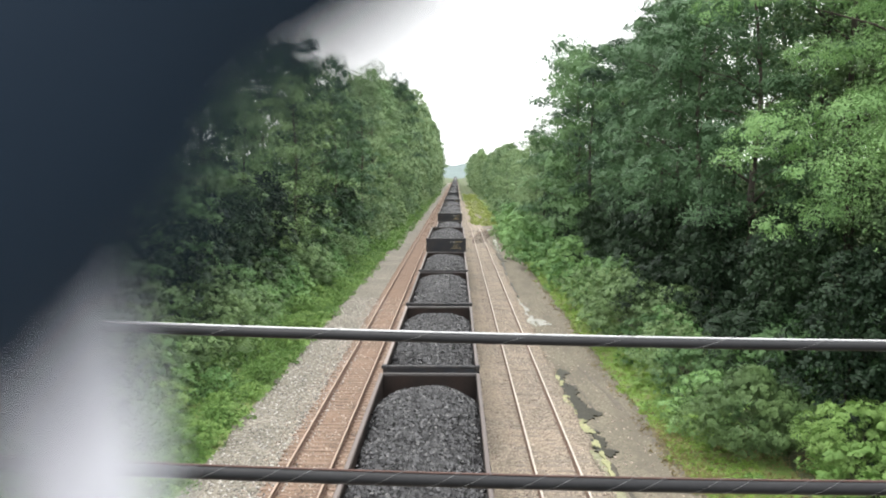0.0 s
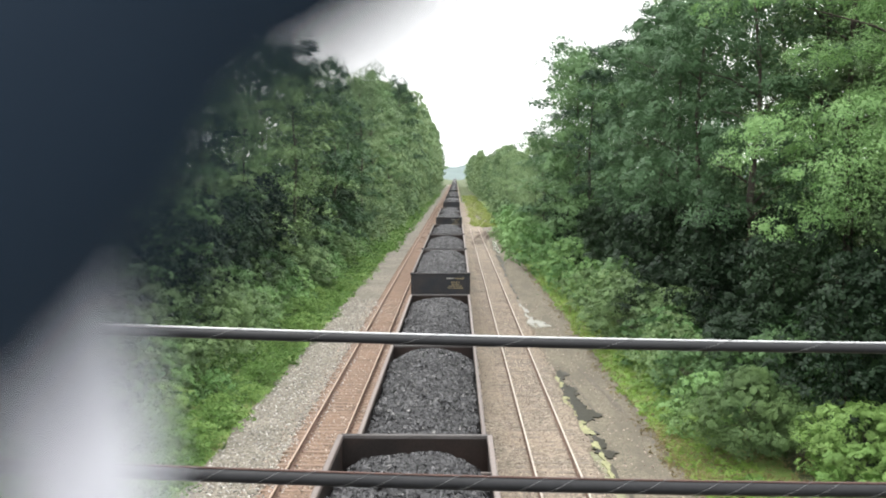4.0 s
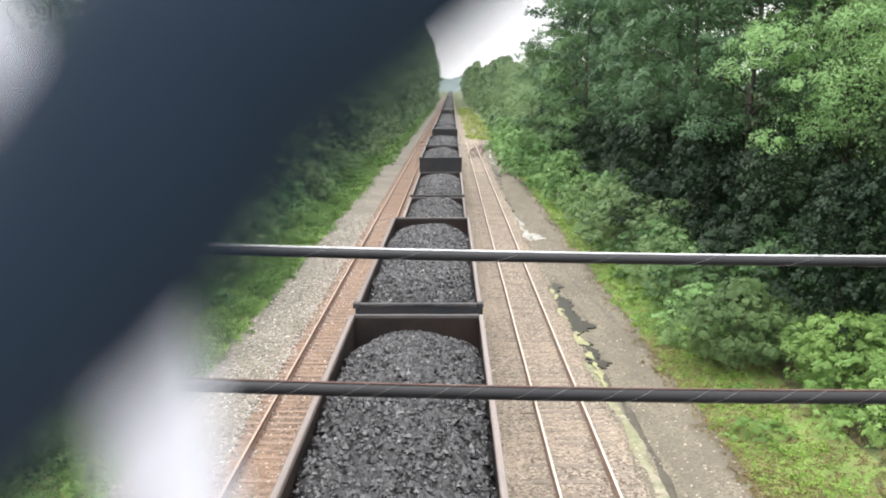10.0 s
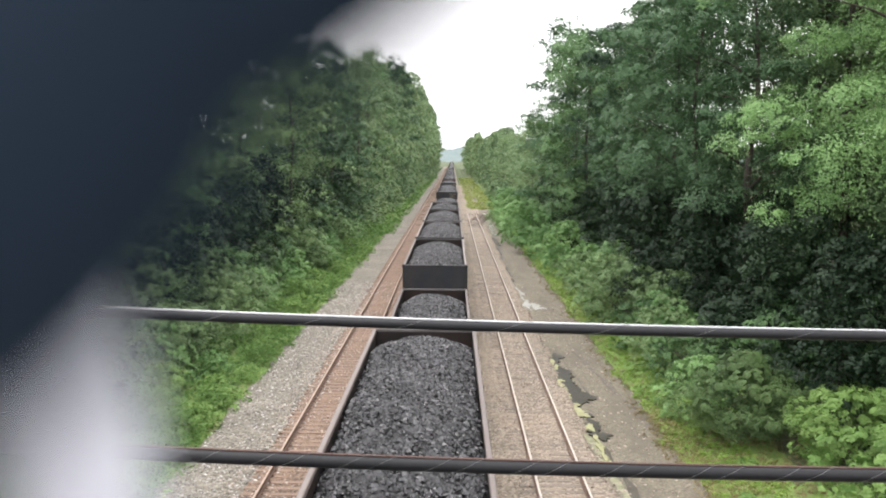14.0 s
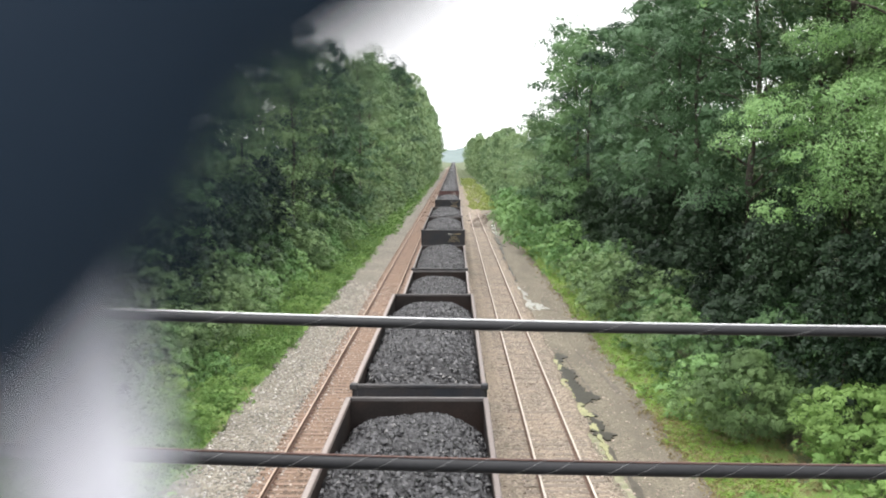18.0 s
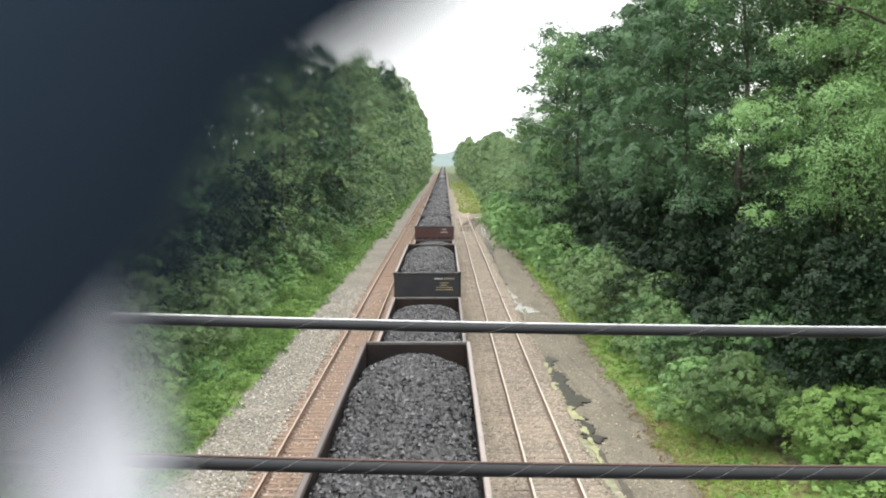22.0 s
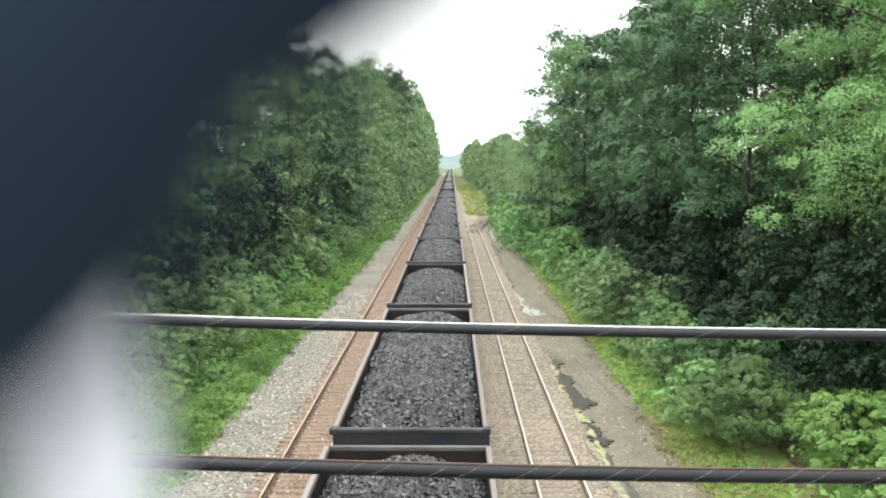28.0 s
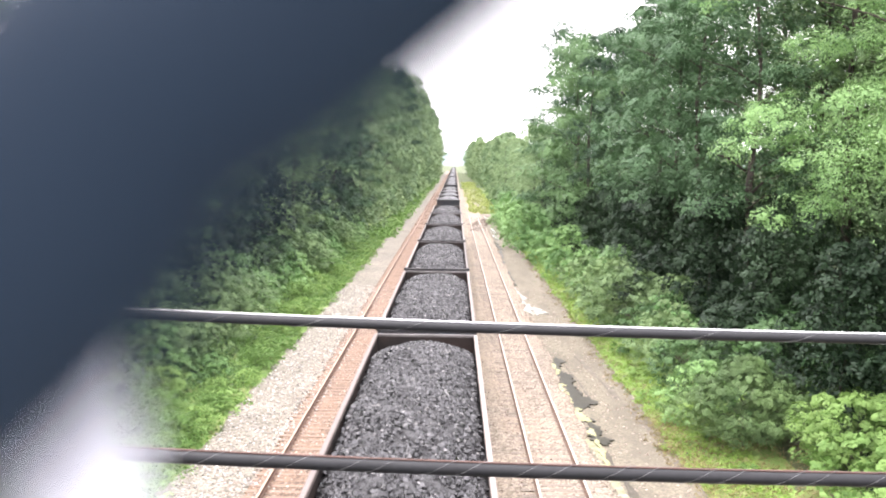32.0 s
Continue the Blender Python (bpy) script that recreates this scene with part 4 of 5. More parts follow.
BUSH["round"] = make_tree("shrub", "dense round dark green shrub beside the dirt strip", "shrub", 18, 3.5, 0.45, 2.0, 64, 26, 30, 0.07, LEAF_SHRUB, 0.07, 5, foot=0.08)
BUSH["light"] = make_tree("shrub", "bright green leafy shrub at the edge of the weeds", "shrub", 13, 3.0, 0.15, 1.9, 40, 10, 20, 0.115, LEAF_LIGHT, 0.05, 6)
BUSH["weed"] = make_tree("weed_clump", "fresh yellow-green weed clump beside the stones", "weed", 14, 1.0, 0.1, 1.0, 18, 10, 14, 0.08, LEAF_WEED, 0.015, 0)
BUSH["under"] = make_tree("sapling", "leafy sapling under the wood, shade put into its dark colour", "tree", 16, 8.5, 0.8, 2.7, 36, 10, 16, 0.17, LEAF_SHADED, 0.07, 10)
BUSH["shade"] = make_tree("shrub", "shrub under the wood, leaf colour darkened to stand for shade", "shrub", 19, 3.6, 0.15, 2.2, 42, 12, 20, 0.105, LEAF_SHADED, 0.06, 6)
BUSH["far"] = make_tree("shrub", "green lineside shrub below the distant trees", "shrub", 15, 4.2, 0.4, 2.5, 26, 6, 8, 0.42, LEAF_HAZED, 0.07, 6)
PROTOS = list(FOREST.values()) + list(BUSH.values())

rr = random.Random(77)
# left wood: a front row and one behind, heights growing with distance
y = 14.0
while y < 760:
    near = "near" if y < 75 else "mid" if y < 230 else "far"
    keys = [k for k in FOREST if k.startswith(near)] + (["near_b"] if near == "near" else [])
    top = 17 + max(0, min(10.5, (y - 35) / 11)) + max(0, min(12, (y - 150) / 22))
    lean = -15.8 if y < 75 else -15.4
    for row, (x, f) in enumerate(((lean, 1.0), (lean - 5.5, 1.05), (lean - 12, 1.05))):
        if row == 2 and (near != "near"):
            continue
        p = FOREST[rr.choice(keys if row == 0 or near == 'far' else ['mid_a', 'mid_b'])]
        s = top * f / 21 * rr.uniform(0.76, 1.12)
        plant(p, x + rr.uniform(-2.4, 1.1), y + rr.uniform(-2.5, 2.5), min(s, 1.16), None, rr, s, group=GROUPS["left"])
    y += {"near": 8.2, "mid": 9.0, "far": 15.0}[near]
# right wood
y = 20.0
while y < 760:
    near = "near" if y < 75 else "mid" if y < 200 else "far"
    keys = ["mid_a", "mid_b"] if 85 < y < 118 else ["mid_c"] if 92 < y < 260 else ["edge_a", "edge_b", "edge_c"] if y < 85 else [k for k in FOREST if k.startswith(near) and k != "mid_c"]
    top = 21 if y < 42 else 22.0 if y < 85 else 21.5 if y < 118 else max(13.5, 22 - (y - 118) / 2.5) if y < 140 else 13.5 + max(0, (y - 200) / 60)
    lean = 16.2 if y < 42 else 15.4 if y < 85 else 14.2 if y < 118 else 12.6 if y < 140 else 13.6
    for row, (x, f) in enumerate(((lean, 1.0), (lean + 5.5, 1.06), (lean + 12, 1.06))):
        if (row == 2 and near != "near") or (row < 1 and y < 41):
            continue
        # back rows take the lit leaf colour, so the wood's top reads brighter
        p = FOREST[rr.choice(keys if row == 0 or near == 'far' else ['near_b', 'mid_d'] if y < 85 else ['mid_a', 'mid_b'])]
        s = top * (f if row == 0 or y > 85 else f * 1.16) / 21 * (rr.uniform(0.93, 1.07) if y < 95 else rr.uniform(0.75, 1.2))
        plant(p, x + rr.uniform(-0.8, 1.0), y + rr.uniform(-1.5, 1.5), s, None, rr, group=GROUPS["right"])
    y += {"near": 6.6, "mid": 8.5, "far": 15.0}[near]
# deeper wood that closes the gaps behind the front rows
for k in range(10):
    plant(FOREST["near_b" if k % 3 else "mid_c"], 30.5 + rr.uniform(-2, 3) + 4.5 * (k % 2), 24 + 5.2 * k, rr.uniform(1.18, 1.32), None, rr, group=GROUPS["right"])
# light maple leaning over the bank
maple = make_tree("maple_tree", "light green maple with layered leafy boughs leaning over the bank", "tree", 21, 27, 8.0, 6.9, 0, 15, 50, 0.085, LEAF_LIGHT, 0.28, 6,
                  foot=0.66, core=0.1, reach=0.32, boughs=(46, 5, 1.5))
maple.matrix_basis = pose(17.0, 31.0, zat(17.0, 31.0), 0, 0, 150)

# understorey that closes the wood below the crowns; its leaf colour is darkened for shade
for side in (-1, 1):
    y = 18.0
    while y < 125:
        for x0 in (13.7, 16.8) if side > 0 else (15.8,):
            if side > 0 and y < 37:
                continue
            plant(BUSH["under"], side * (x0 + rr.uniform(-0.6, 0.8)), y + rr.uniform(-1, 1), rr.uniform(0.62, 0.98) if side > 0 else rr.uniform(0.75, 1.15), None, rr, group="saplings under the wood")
        y += 3.8
# shrubs and weeds of the two banks
for x, y, key, s in ((13.6, 29.9, "under", 0.78), (15.3, 29.2, "under", 0.8), (10.45, 30.4, "round", 0.9), (10.2, 38.5, "dark", 0.7), (10.4, 42.0, "grey", 0.82), (10.2, 46.0, "dark", 0.75), (10.4, 55.0, "grey", 0.9), (10.3, 60.0, "dark", 0.85), (10.2, 66.0, "grey", 0.85), (9.4, 76.0, "light", 0.85), (10.9, 31.6, "dark", 0.75), (9.8, 34.0, "light", 0.78), (12.9, 27.2, "bright", 0.95), (14.8, 26.6, "bright", 0.9), (14.0, 24.8, "bright", 0.6), (16.3, 26.2, "bright", 0.9), (13.2, 34.0, "dark", 1.0), (15.0, 35.0, "dark", 1.15), (16.6, 33.0, "dark", 1.1), (12.8, 37.5, "light", 0.8), (10.7, 57.0, "grey", 1.05), (10.3, 51.0, "grey", 1.1), (12.6, 47.5, "grey", 1.0), (11.2, 37.5, "dark", 0.75), (11.5, 43.0, "light", 0.85), (11.7, 46.5, "light", 0.95), (14.8, 44.0, "shade", 1.1), (11.6, 62.0, "dark", 1.1),
                     (11.0, 72.0, "light", 1.0), (13.8, 38.0, "shade", 1.25), (13.0, 52.0, "shade", 1.3), (10.7, 82.0, "light", 1.3), (9.4, 88.0, "light", 1.1), (9.2, 94.0, "light", 1.5),
                     (9.0, 105.0, "light", 1.7), (9.2, 112.0, "light", 1.6), (8.9, 125.0, "light", 1.8), (9.0, 140.0, "light", 1.8), (8.8, 118.0, "light", 1.5), (12.2, 25.5, "weed", 1.7), (13.4, 27.5, "weed", 1.9), (14.6, 25.0, "weed", 1.8), (15.4, 28.5, "weed", 1.8), (13.0, 23.5, "weed", 1.5), (11.6, 23.6, "weed", 1.2), (14.0, 30.5, "weed", 1.6), (12.6, 65.0, "light", 1.2)):
    plant(BUSH[key], x, y, s, None, rr, group="shrubs on the right bank")
y = 16.0
while y < 120:
    for x0, ks, s0 in ((-12.9, ("light", "light", "grey"), 0.8), (-14.9, ("dark", "dark", "grey"), 1.15)):
        plant(BUSH[rr.choice(ks)], x0 + rr.uniform(-0.6, 0.5), y + rr.uniform(-1, 1), s0 * rr.uniform(0.75, 1.2), None, rr, group="shrubs on the left bank")
    y += 3.6
for k in range(22):
    plant(BUSH["bright" if k % 3 else "light"], rr.uniform(-12.6, -10.6), 15 + k * 4.2 + rr.uniform(-1.5, 1.5), rr.uniform(0.3, 0.58), None, rr, group="shrubs on the left bank")
for k in range(34):
    plant(BUSH["bright"], rr.uniform(-10.7, -9.5), 15 + k * 1.9 + rr.uniform(-0.8, 0.8), rr.uniform(0.24, 0.48), None, rr, group="shrubs on the left bank")
for side, x0, n, y0, y1 in ((-1, 9.6, 70, 14, 110), (1, 9.5, 34, 24, 130)):
    for k in range(n):
        yy = y0 + (y1 - y0) * (k + rr.random()) / n
        plant(BUSH["weed"], side * (x0 + rr.uniform(-0.5, 0.9)), yy, rr.uniform(0.5, 1.05), None, rr, sz=rr.uniform(0.4, 0.9), group="weeds beside the stones")
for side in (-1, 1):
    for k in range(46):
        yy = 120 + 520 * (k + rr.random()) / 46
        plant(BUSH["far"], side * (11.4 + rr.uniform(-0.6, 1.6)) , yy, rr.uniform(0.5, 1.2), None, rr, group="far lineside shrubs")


def cover(name, label, mat, x0, x1, y0, y1, n, per, size, height, seed, wob=0.5):
    """Low leafy growth spread over a strip of the ground."""
    r = np.random.RandomState(seed)
    x = r.uniform(x0, x1, n)
    y = y0 + (y1 - y0) * r.rand(n) ** 1.5
    x = x + wob * wave(y * 0 + x0, y, 0.7)
    z = terrain(x, y)
    s = r.uniform(0.5, 1.2, n) * height
    co, f = leaves(np.stack([x, y, z + s * 0.25, s * 0.9, s], -1), 4, per // 4, size, seed, up=0.8, reach=0.5, loose=0.5)
    return tagged(new(name, poly_mesh(name, co, f, mat)), label, "weeds", kind="stuff")


cover("bank_weeds", "bright green weeds and grass along the gravel", LEAF_WEED, -14.0, -9.0, 12, 130, 5200, 30, 0.095, 0.5, 41)
cover("bank_weeds", "grey-green weeds mixed into the bright ones", LEAF_GREY, -14.2, -9.6, 12, 130, 1500, 30, 0.1, 0.62, 49)
cover("bank_weeds", "bright green weeds along the far gravel", LEAF_WEED, -11.8, -8.0, 115, 480, 1000, 30, 0.28, 0.75, 47)
cover("bank_weeds", "low dark green growth under the trees", LEAF_MID, -19, -11, 12, 130, 1600, 26, 0.16, 0.5, 42)
cover("bank_weeds", "bright green grass strip beside the dirt", LEAF_GRASS, 8.0, 10.4, 12, 140, 6500, 32, 0.065, 0.2, 43, 0.35)
cover("dry_grass", "sparse straw-brown grass between dirt and weeds", LEAF_STRAW, 7.5, 9.5, 13, 110, 2600, 20, 0.06, 0.12, 48, 0.4)
cover("dry_grass", "tawny dry grass at the foot of the round shrub", LEAF_STRAW, 8.9, 12.2, 20, 32, 1100, 22, 0.06, 0.18, 50, 0.3)
cover("dry_grass", "tawny dry grass along the edge of the dirt", LEAF_STRAW, 7.8, 8.9, 17, 35, 1300, 22, 0.055, 0.24, 51, 0.3)
cover("bank_weeds", "fresh light green weeds on the bank", LEAF_WEED, 11.9, 19, 13, 40, 2200, 36, 0.09, 0.45, 44)
cover("bank_weeds", "low growth under the trees, leaf colour darkened for shade", LEAF_SHADED, 12.4, 21, 22, 130, 1800, 26, 0.16, 0.5, 45)
cover("bank_weeds", "yellow-green weeds where the siding ends", LEAF_YELLOW, 3.2, 9.0, 172, 420, 900, 36, 0.25, 0.7, 46)


def patch(name, label, mat, cx, cy, w, length, z, seed, turn=0.0):
    """A thin irregular patch lying in the ditch."""
    r = random.Random(seed)
    bm = bmesh.new()
    n = 54
    ring = []
    for k in range(n):
        a = k * math.tau / n
        q = 1 + 0.28 * math.sin(a * 3 + seed) + 0.16 * math.sin(a * 7 + seed * 2) + 0.1 * math.sin(a * 13 + seed) + r.uniform(-0.07, 0.07)
        u, v = math.cos(a) * w / 2 * q, math.sin(a) * length / 2 * q
        ring.append(bm.verts.new((cx + u + v * turn, cy + v, z)))
    f = bm.faces.new(ring)
    got = bmesh.ops.extrude_face_region(bm, geom=[f])
    for v in got["geom"]:
        if isinstance(v, bmesh.types.BMVert):
            v.co.z -= 0.05
    return tagged(part(name, bm, mat), label, "puddle", "puddles and scum in the ditch")


def ribbon(name, label, mat, path, w, lift, seed):
    """A thin winding streak lying on the dirt."""
    r = random.Random(seed)
    pts = []
    for (xa, ya), (xb, yb) in zip(path, path[1:]):
        n = max(2, int(abs(yb - ya) / 0.25))
        pts += [(xa + (xb - xa) * k / n, ya + (yb - ya) * k / n) for k in range(n)]
    X = np.array([[x + s * w * (0.5 + 0.25 * math.sin(k * 0.37 + s + seed) + r.uniform(-0.12, 0.12)) for s in (-1, -0.5, 0, 0.5, 1)] for k, (x, y) in enumerate(pts)])
    Y = np.array([[y] * 5 for x, y in pts])
    Z = -0.40 + wave(X, Y, 3.1) * 0.03 + lift - np.array([0.04, 0, 0, 0, 0.04])
    i = np.arange(len(pts) - 1)[:, None] * 5 + np.arange(4)[None, :]
    quads = np.stack([i + 5, i + 6, i + 1, i], -1).reshape(-1, 4)
    return tagged(new(name, poly_mesh(name, np.stack([X, Y, Z], -1).reshape(-1, 3), quads, mat, True)), label, "rut", "ruts in the dirt strip")


DAMP = material("damp_dark_dirt", (0.07, 0.062, 0.046), 0.75, vary=0.4, scale=2.5, fine=24, bump=0.3, dist=0.02)
FAINT = material("slightly_damp_dirt", (0.115, 0.10, 0.078), 0.85, vary=0.45, scale=2.5, fine=24, bump=0.3, dist=0.02)
GREEN_SCUM = material("thin_green_slime", (0.19, 0.195, 0.115), 0.8, vary=0.4, scale=3, fine=26, bump=0.3, dist=0.01, tint=(0.27, 0.24, 0.185), tint_scale=1.6, tint_amount=0.9)
ribbon("wheel_rut", "dark wet wheel rut in the dirt", DAMP, [(5.5, 30.5), (5.7, 27.5), (5.8, 24), (5.7, 20), (5.6, 13)], 0.3, 0.02, 1)
ribbon("slime_streak", "thin green slime beside the wet rut", GREEN_SCUM, [(5.2, 32), (5.4, 28), (5.5, 24), (5.35, 19), (5.2, 13)], 0.5, 0.018, 3)
ribbon("wheel_rut", "faint damp wheel rut in the dirt", FAINT, [(6.6, 46), (7.0, 42), (7.3, 38.8), (7.75, 34), (8.0, 29.7), (8.1, 24)], 0.34, 0.016, 4)
ribbon("wheel_rut", "faint damp wheel rut in the dirt", FAINT, [(5.75, 45), (6.0, 41), (6.15, 37)], 0.16, 0.016, 5)
kinds = {"mud": ("mud_puddle", "dark wet mud in the ditch", MUD, -0.345), "algae": ("algae_patch", "pale yellow-green scum in the ditch", ALGAE, -0.335),
         "water": ("puddle", "pale silty puddle reflecting the sky", PUDDLE, -0.34)}
rp = random.Random(5)
k = 0
# stretches of the ditch: kind, from x y to x y, how many, width, length
for what, x0, y0, x1, y1, n, w, ln in (("mud", 5.1, 44.4, 5.45, 37.0, 15, 0.95, 1.8), ("mud", 5.42, 34.4, 5.6, 31.6, 5, 0.55, 1.2), ("algae", 5.0, 46.0, 5.1, 42, 7, 0.4, 1.0), ("algae", 4.85, 40, 5.15, 34.6, 9, 0.5, 0.9),
                                       ("algae", 5.35, 32.5, 5.5, 28.5, 5, 0.26, 0.9), ("mud", 5.0, 38, 5.05, 36, 3, 0.45, 0.8), ("water", 5.05, 70, 5.3, 60, 6, 0.45, 3.0), ("water", 5.5, 61, 6.1, 59.5, 3, 0.7, 1.2),
                                       ("mud", 5.1, 90, 5.2, 74, 8, 0.3, 3.0), ("water", 5.9, 135, 5.8, 118, 5, 0.5, 5.0), ("water", 6.0, 158, 6.0, 146, 4, 0.6, 5.0), ("mud", 5.6, 116, 5.4, 95, 6, 0.35, 5.0)):
    name, label, mat, z = kinds[what]
    for i in range(n):
        u = (i + rp.uniform(-0.3, 0.3)) / max(1, n - 1)
        patch(name, label, mat, x0 + (x1 - x0) * u + rp.uniform(-0.3, 0.3) * w, y0 + (y1 - y0) * u, w * rp.uniform(0.5, 1.25), ln * rp.uniform(0.6, 1.3), z - 0.0012 * (k % 9), k, rp.uniform(-0.12, 0.06))
        k += 1

for p in PROTOS:
    for o in (*p.children_recursive, p):
        bpy.data.objects.remove(o)

# far wooded ridge that closes the line, haze mixed into its colour
RIDGE = material("hazy_far_woods", (0.155, 0.19, 0.185), 1.0, vary=0.12, scale=0.03, fine=0.2, bump=0.3, dist=2.0, spec=0.0)


def ridge_height(X, Y):
    rise = np.clip((Y - 1700) / 260, 0, 1) * np.clip((2600 - Y) / 500, 0, 1)
    return -2 + rise * (27 + 5 * np.sin(X * 0.011 + 0.6) + 2.2 * np.sin(X * 0.047) + 1.4 * np.sin(X * 0.13 + Y * 0.05) + 0.9 * np.sin(X * 0.31 + Y * 0.21))


ridge = new("backdrop", grid_mesh("backdrop", np.arange(-900, 901, 6), np.concatenate([np.arange(1700, 2000, 12), np.arange(2000, 2601, 60)]), ridge_height, RIDGE))
tagged(ridge, "hazy blue-green wooded ridge at the end of the line", kind="structure")

# ---------------------------------------------------------------- cables and fence before the lens


def cable(name, y, z0, slope, sag, radius, phases, pitch, top):
    """Lashed cable: dark sheath, steel strand on top, and a thin wire wound round both."""
    thing = tagged(new(name), "black sheathed cable lashed to a steel strand, strung along the bridge", "cable", "cables along the bridge")
    xs = [k * 0.1 for k in range(-90, 91)]

    def mid(x):
        c = max(-3.0, min(3.0, x))
        return Vector((x, y, z0 - slope * x + sag * (c * c + 2 * c * (x - c))))
    bm = bmesh.new()
    tube(bm, [mid(x) for x in xs], [radius] * len(xs), 14)
    part("sheath", bm, SHEATH, thing, "", True)
    bm = bmesh.new()
    tube(bm, [mid(x) + Vector((0, 0.002, radius + 0.002)) for x in xs], [0.0031] * len(xs), 8)
    part("strand", bm, top, thing, "thin steel strand", True)
    for phase in phases:
        bm, pts = bmesh.new(), []
        for k in range(-500, 501):
            x = k * pitch / 14
            if abs(x) > 8.9:
                continue
            turn = phase - k * math.tau / 14
            rad = radius + 0.0012 + 0.004 * max(0, math.sin(turn))
            pts.append(mid(x) + Vector((0, math.cos(turn) * rad, math.sin(turn) * rad)))
        tube(bm, pts, [0.00045] * len(pts), 5)
        part("lashing_wire", bm, LASHING, thing, "thin pale lashing wire", True)
    return thing


UPPER = cable("overhead_cable", 2.3, 9.5561, 0.0227, 0.0067, 0.0128, (0.4,), 0.262, STRAND)
LOWER = cable("overhead_cable", 2.3, 9.1651, 0.0224, 0.0084, 0.0182, (2.0, 4.2), 0.237, STRAND_RUST)
# seconds and the millimetres that lift each cable to fit the camera's view
UPPER_SWAY = [(0, 2.5), (0.5, 2.2), (1, -4.2), (1.5, -1.2), (2, -0.6), (2.5, -2.3), (3, 3.5), (3.5, 2.1), (5.5, -5.6), (6, -0.7), (6.5, 2.0), (7, 2.3), (7.5, 6.4), (8, 2.4), (8.5, -0.8), (9, -0.9), (9.5, -4.7), (10, -3.7), (10.5, 2.1), (11, 0.6), (11.5, 3.2), (12, 2.7), (12.5, -0.4), (13, -3.0), (13.5, -4.3), (14, -6.4), (14.5, -3.4), (16.5, -2.5), (17, -6.3), (17.5, -2.8), (18, -3.1), (18.5, -4.2), (19, 2.4), (19.5, 2.5), (20, 0.5), (20.5, 3.0), (21, 1.2), (21.5, 0.3), (22, 0.4), (22.5, -0.7), (23, -1.2), (23.5, 1.5), (24, 2.2), (24.5, 2.3), (25, 3.8), (25.5, -0.3), (27.5, -0.4), (28, 2.3), (28.5, -1.1), (29, 0.5), (29.5, 1.9), (30, 2.9), (30.5, 2.6), (31, 2.0), (31.5, -0.7), (32, 1.5)]
LOWER_SWAY = [(0, 1.3), (0.5, -0.2), (1, -0.2), (1.5, -1.3), (2, 0.5), (2.5, -0.3), (3, 0.1), (3.5, -0.5), (5.5, -0.7), (6, -0.0), (6.5, 3.3), (7, 4.7), (7.5, 4.1), (8, -1.1), (8.5, -1.6), (9, -2.3), (9.5, -1.4), (10, 0.6), (10.5, 2.7), (11, 2.9), (11.5, 3.0), (12, 2.2), (12.5, -2.8), (13, -3.7), (13.5, -4.2), (14, -3.8), (14.5, -3.7), (16.5, -3.7), (17, -5.6), (17.5, -4.8), (18, -2.2), (18.5, -0.6), (19, 0.4), (19.5, 2.7), (20, 2.7), (20.5, 0.9), (21, 2.0), (21.5, 0.6), (22, -1.0), (22.5, -0.1), (23, 1.6), (23.5, -0.9), (24, 0.4), (24.5, 2.4), (25, -0.2), (25.5, -0.2), (27.5, -1.0), (28, 0.6), (28.5, -1.0), (29, 0.6), (29.5, 2.2), (30, 2.5), (30.5, 1.9), (31, 0.9), (31.5, 0.7), (32, 0.8)]

fence = tagged(new("chain_link_fence"), "chain-link fence wires crossing just before the lens", "fence")
LENS = Vector((0, 0, 10))
CROSS = Vector((-0.01098, 0.01981, -0.00115))


def fence_wire(name, points, radius, mat, label, near):
    """A wire bent along points; near draws it closer to the lens."""
    bm = bmesh.new()
    pts = []
    ctrl = [Vector(p) for p in points]
    for i in range(len(ctrl) - 1):
        p0, p1, p2, p3 = ctrl[max(i - 1, 0)], ctrl[i], ctrl[i + 1], ctrl[min(i + 2, len(ctrl) - 1)]
        for k in range(8):
            t = k / 8
            pts.append(0.5 * (2 * p1 + (p2 - p0) * t + (2 * p0 - 5 * p1 + 4 * p2 - p3) * t * t + (3 * p1 - p0 - 3 * p2 + p3) * t ** 3))
    pts.append(ctrl[-1])
    tube(bm, [LENS + near * (CROSS + p) for p in pts], [near * radius] * len(pts), 20)
    part(name, bm, mat, fence, label, True)


# two wires of one weave, shaded and sky-lit by their colours alone
fence_wire("wire", [(-0.0366, 0.004, -0.0294), (-0.0161, 0.001, -0.0129), (-0.0006, 0.0, 0.0006), (0.0032, 0.0003, 0.0058), (0.0076, 0.001, 0.0089), (0.0174, 0.002, 0.0171), (0.0354, 0.004, 0.0326)], 0.0049, SHADED_WIRE, "fence wire with shade put into its dark blue colour", 0.88)
fence_wire("wire", [(-0.027, 0.004, 0.036), (-0.0118, 0.0035, 0.0147), (-0.0062, 0.0035, 0.0069), (-0.0032, 0.004, 0.0024), (-0.0013, 0.0055, 0.0006), (-0.0002, 0.0045, -0.0011), (0.0003, 0.0035, -0.0031), (0.0007, 0.0035, -0.0074), (0.002, 0.0035, -0.016), (0.007, 0.004, -0.030)],
           0.0019, ZINC, "zinc fence wire with sky light put into its colour", 1.25)
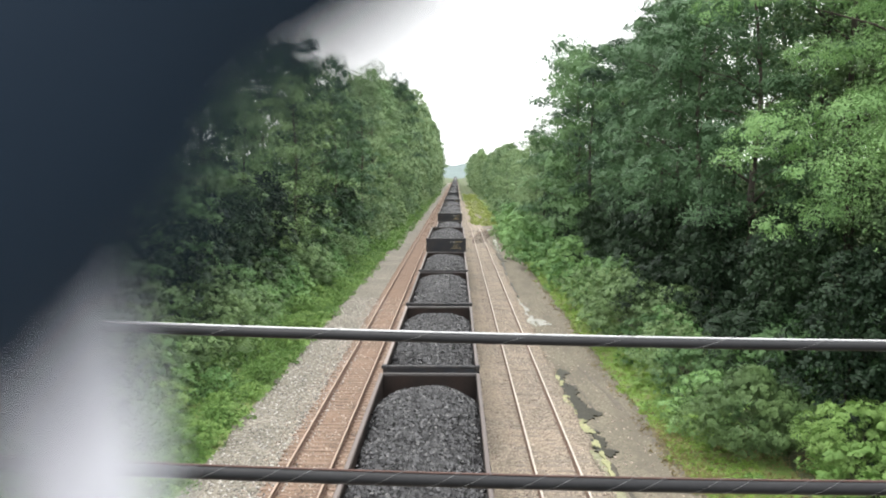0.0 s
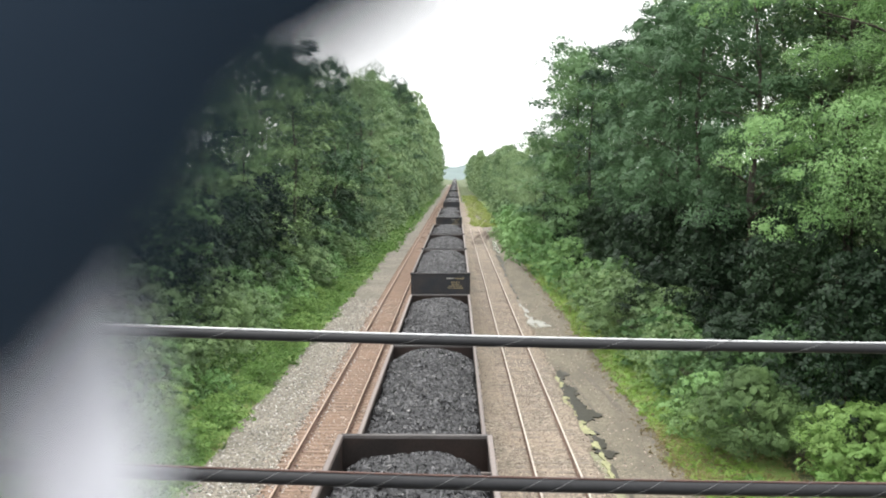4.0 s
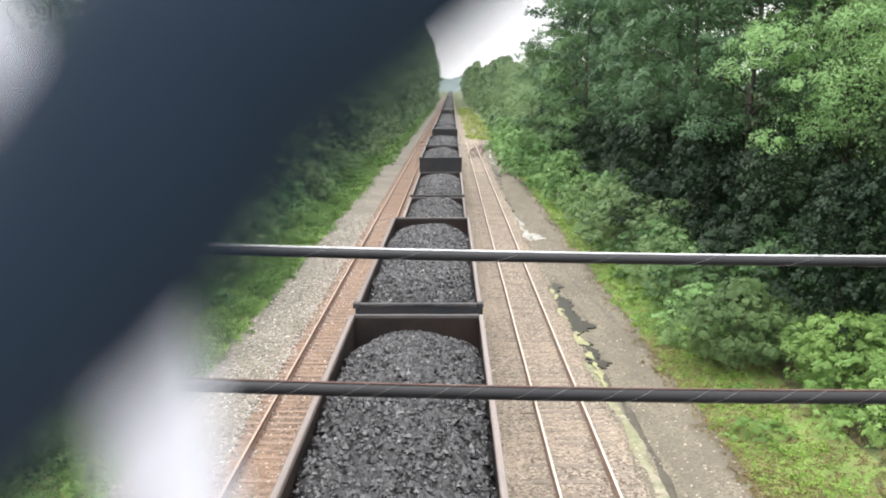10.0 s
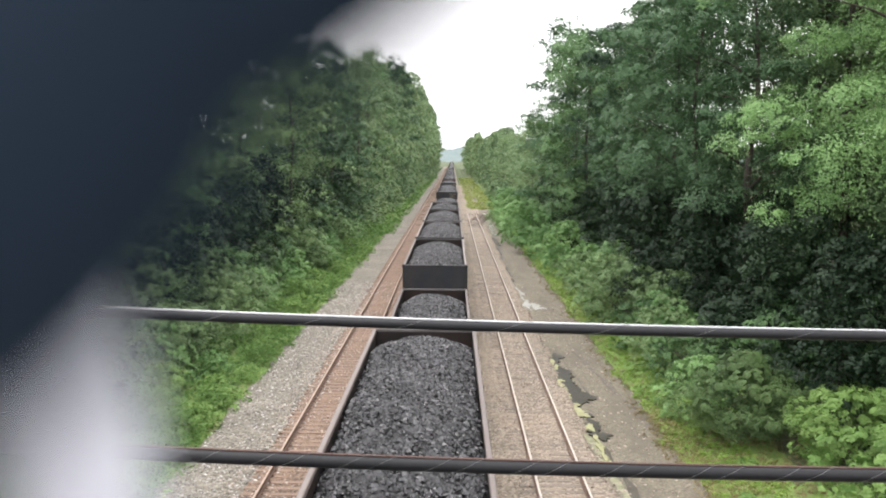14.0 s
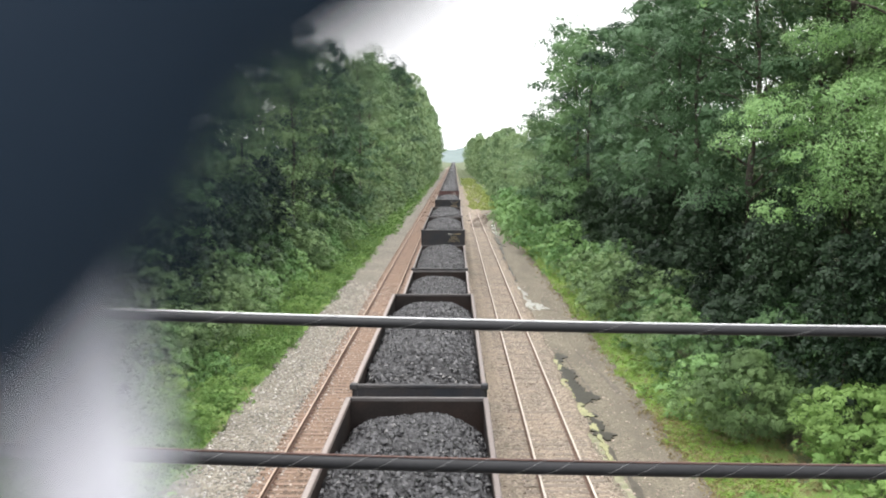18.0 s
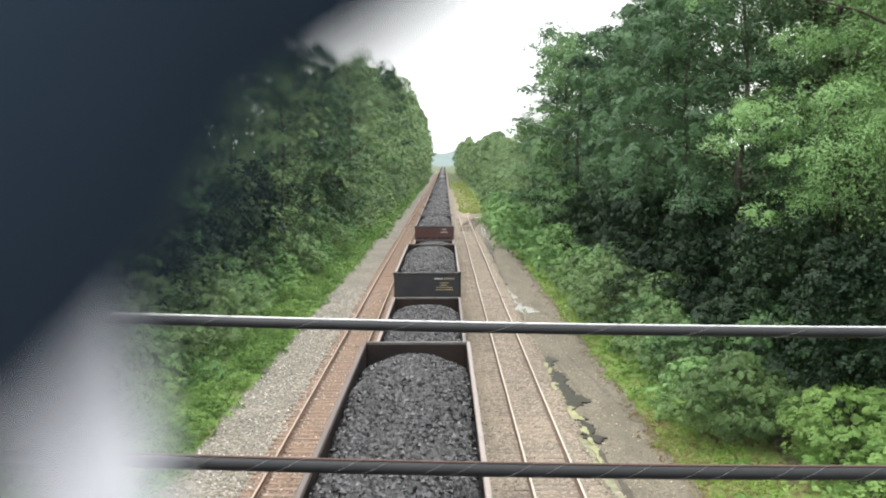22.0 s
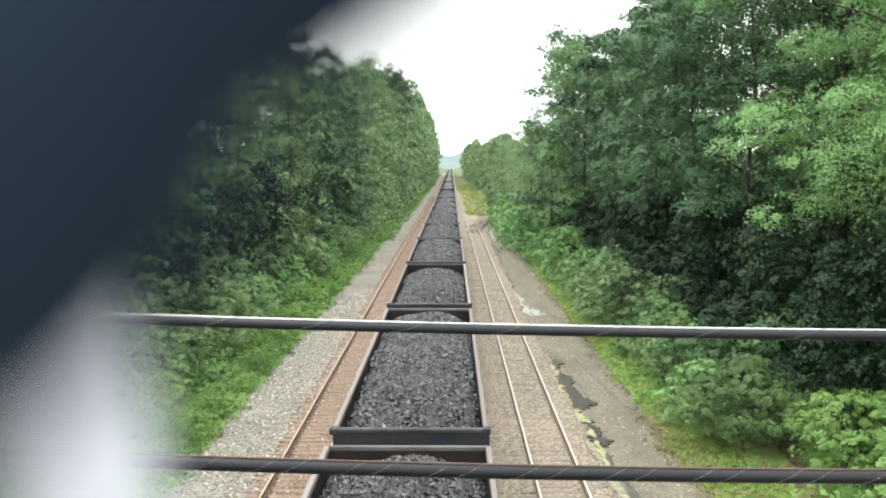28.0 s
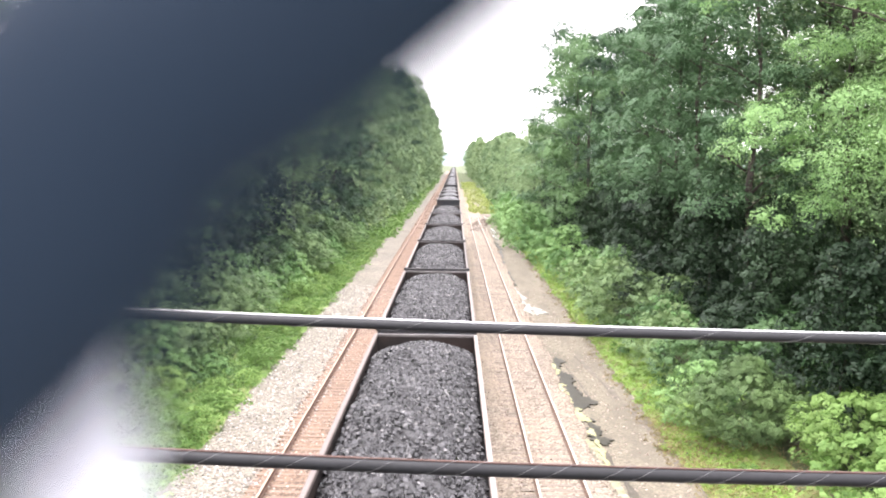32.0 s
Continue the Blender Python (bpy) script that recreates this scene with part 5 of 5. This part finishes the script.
for sx in (-1.5, 1.5):
    bm = bmesh.new()
    rod(bm, (sx, -0.02, 8.3), (sx, -0.02, 11.0), 0.03, sides=12)
    part("post", bm, ZINC, fence, "galvanised steel post", True)
bm = bmesh.new()
rod(bm, (-1.6, -0.01, 10.95), (1.6, -0.01, 10.95), 0.021, sides=12)
part("top_rail", bm, ZINC, fence, "galvanised top rail", True)
# the rest of the woven mesh, out of the lens's sight
step = 0.0515
for k in range(-28, 29):
    x = CROSS.x + (k + 0.5) * step
    if abs(x) > 1.48 or abs(k + 0.5) < 1:
        continue
    bm = bmesh.new()
    pts = [Vector((x + (0.5 if n % 2 else -0.5) * step, 0.03 + (0.002 if n % 2 else -0.002), LENS.z + n * step / 2)) for n in range(-60, 37)]
    tube(bm, pts, [0.0019] * len(pts), 4)
    part("wire", bm, SHADED_WIRE, fence)

bridge = tagged(new("bridge_deck"), "plain concrete road bridge over the tracks", kind="structure")
bm = bmesh.new()
box(bm, -40, -10, 7.5, 40, -0.06, 8.4, 0.05)
box(bm, -40, -0.5, 8.4, 40, 0.02, 8.65, 0.03)
part("deck", bm, CONCRETE, bridge)
for sx in (-16, 16):
    bm = bmesh.new()
    box(bm, sx - 0.6, -9, -1.0, sx + 0.6, -1, 7.5, 0.05)
    part("pier", bm, CONCRETE, bridge)
for sx in (-8.5, 8.5):
    bm = bmesh.new()
    box(bm, sx - 0.04, -0.2, 8.5, sx + 0.04, -0.12, 11.3)
    box(bm, sx - 0.04, -0.14, 8.6, sx + 0.04, 2.36, 8.68)
    box(bm, sx - 0.04, 2.26, 8.6, sx + 0.04, 2.34, 11.3)
    part("cable_bracket", bm, CAST, bridge)


def motions():
    """The train rolls towards the bridge and passes under it; the cables sway a little."""
    for car, front in CARS:
        walk(car, [(t, pose(TRACKS["mid"], front - rolled(t), 0)) for t in range(0, 33, 2)])
    for thing, rows in ((UPPER, UPPER_SWAY), (LOWER, LOWER_SWAY)):
        walk(thing, [(t, pose(0, 0, mm / 1000)) for t, mm in rows])


motions()
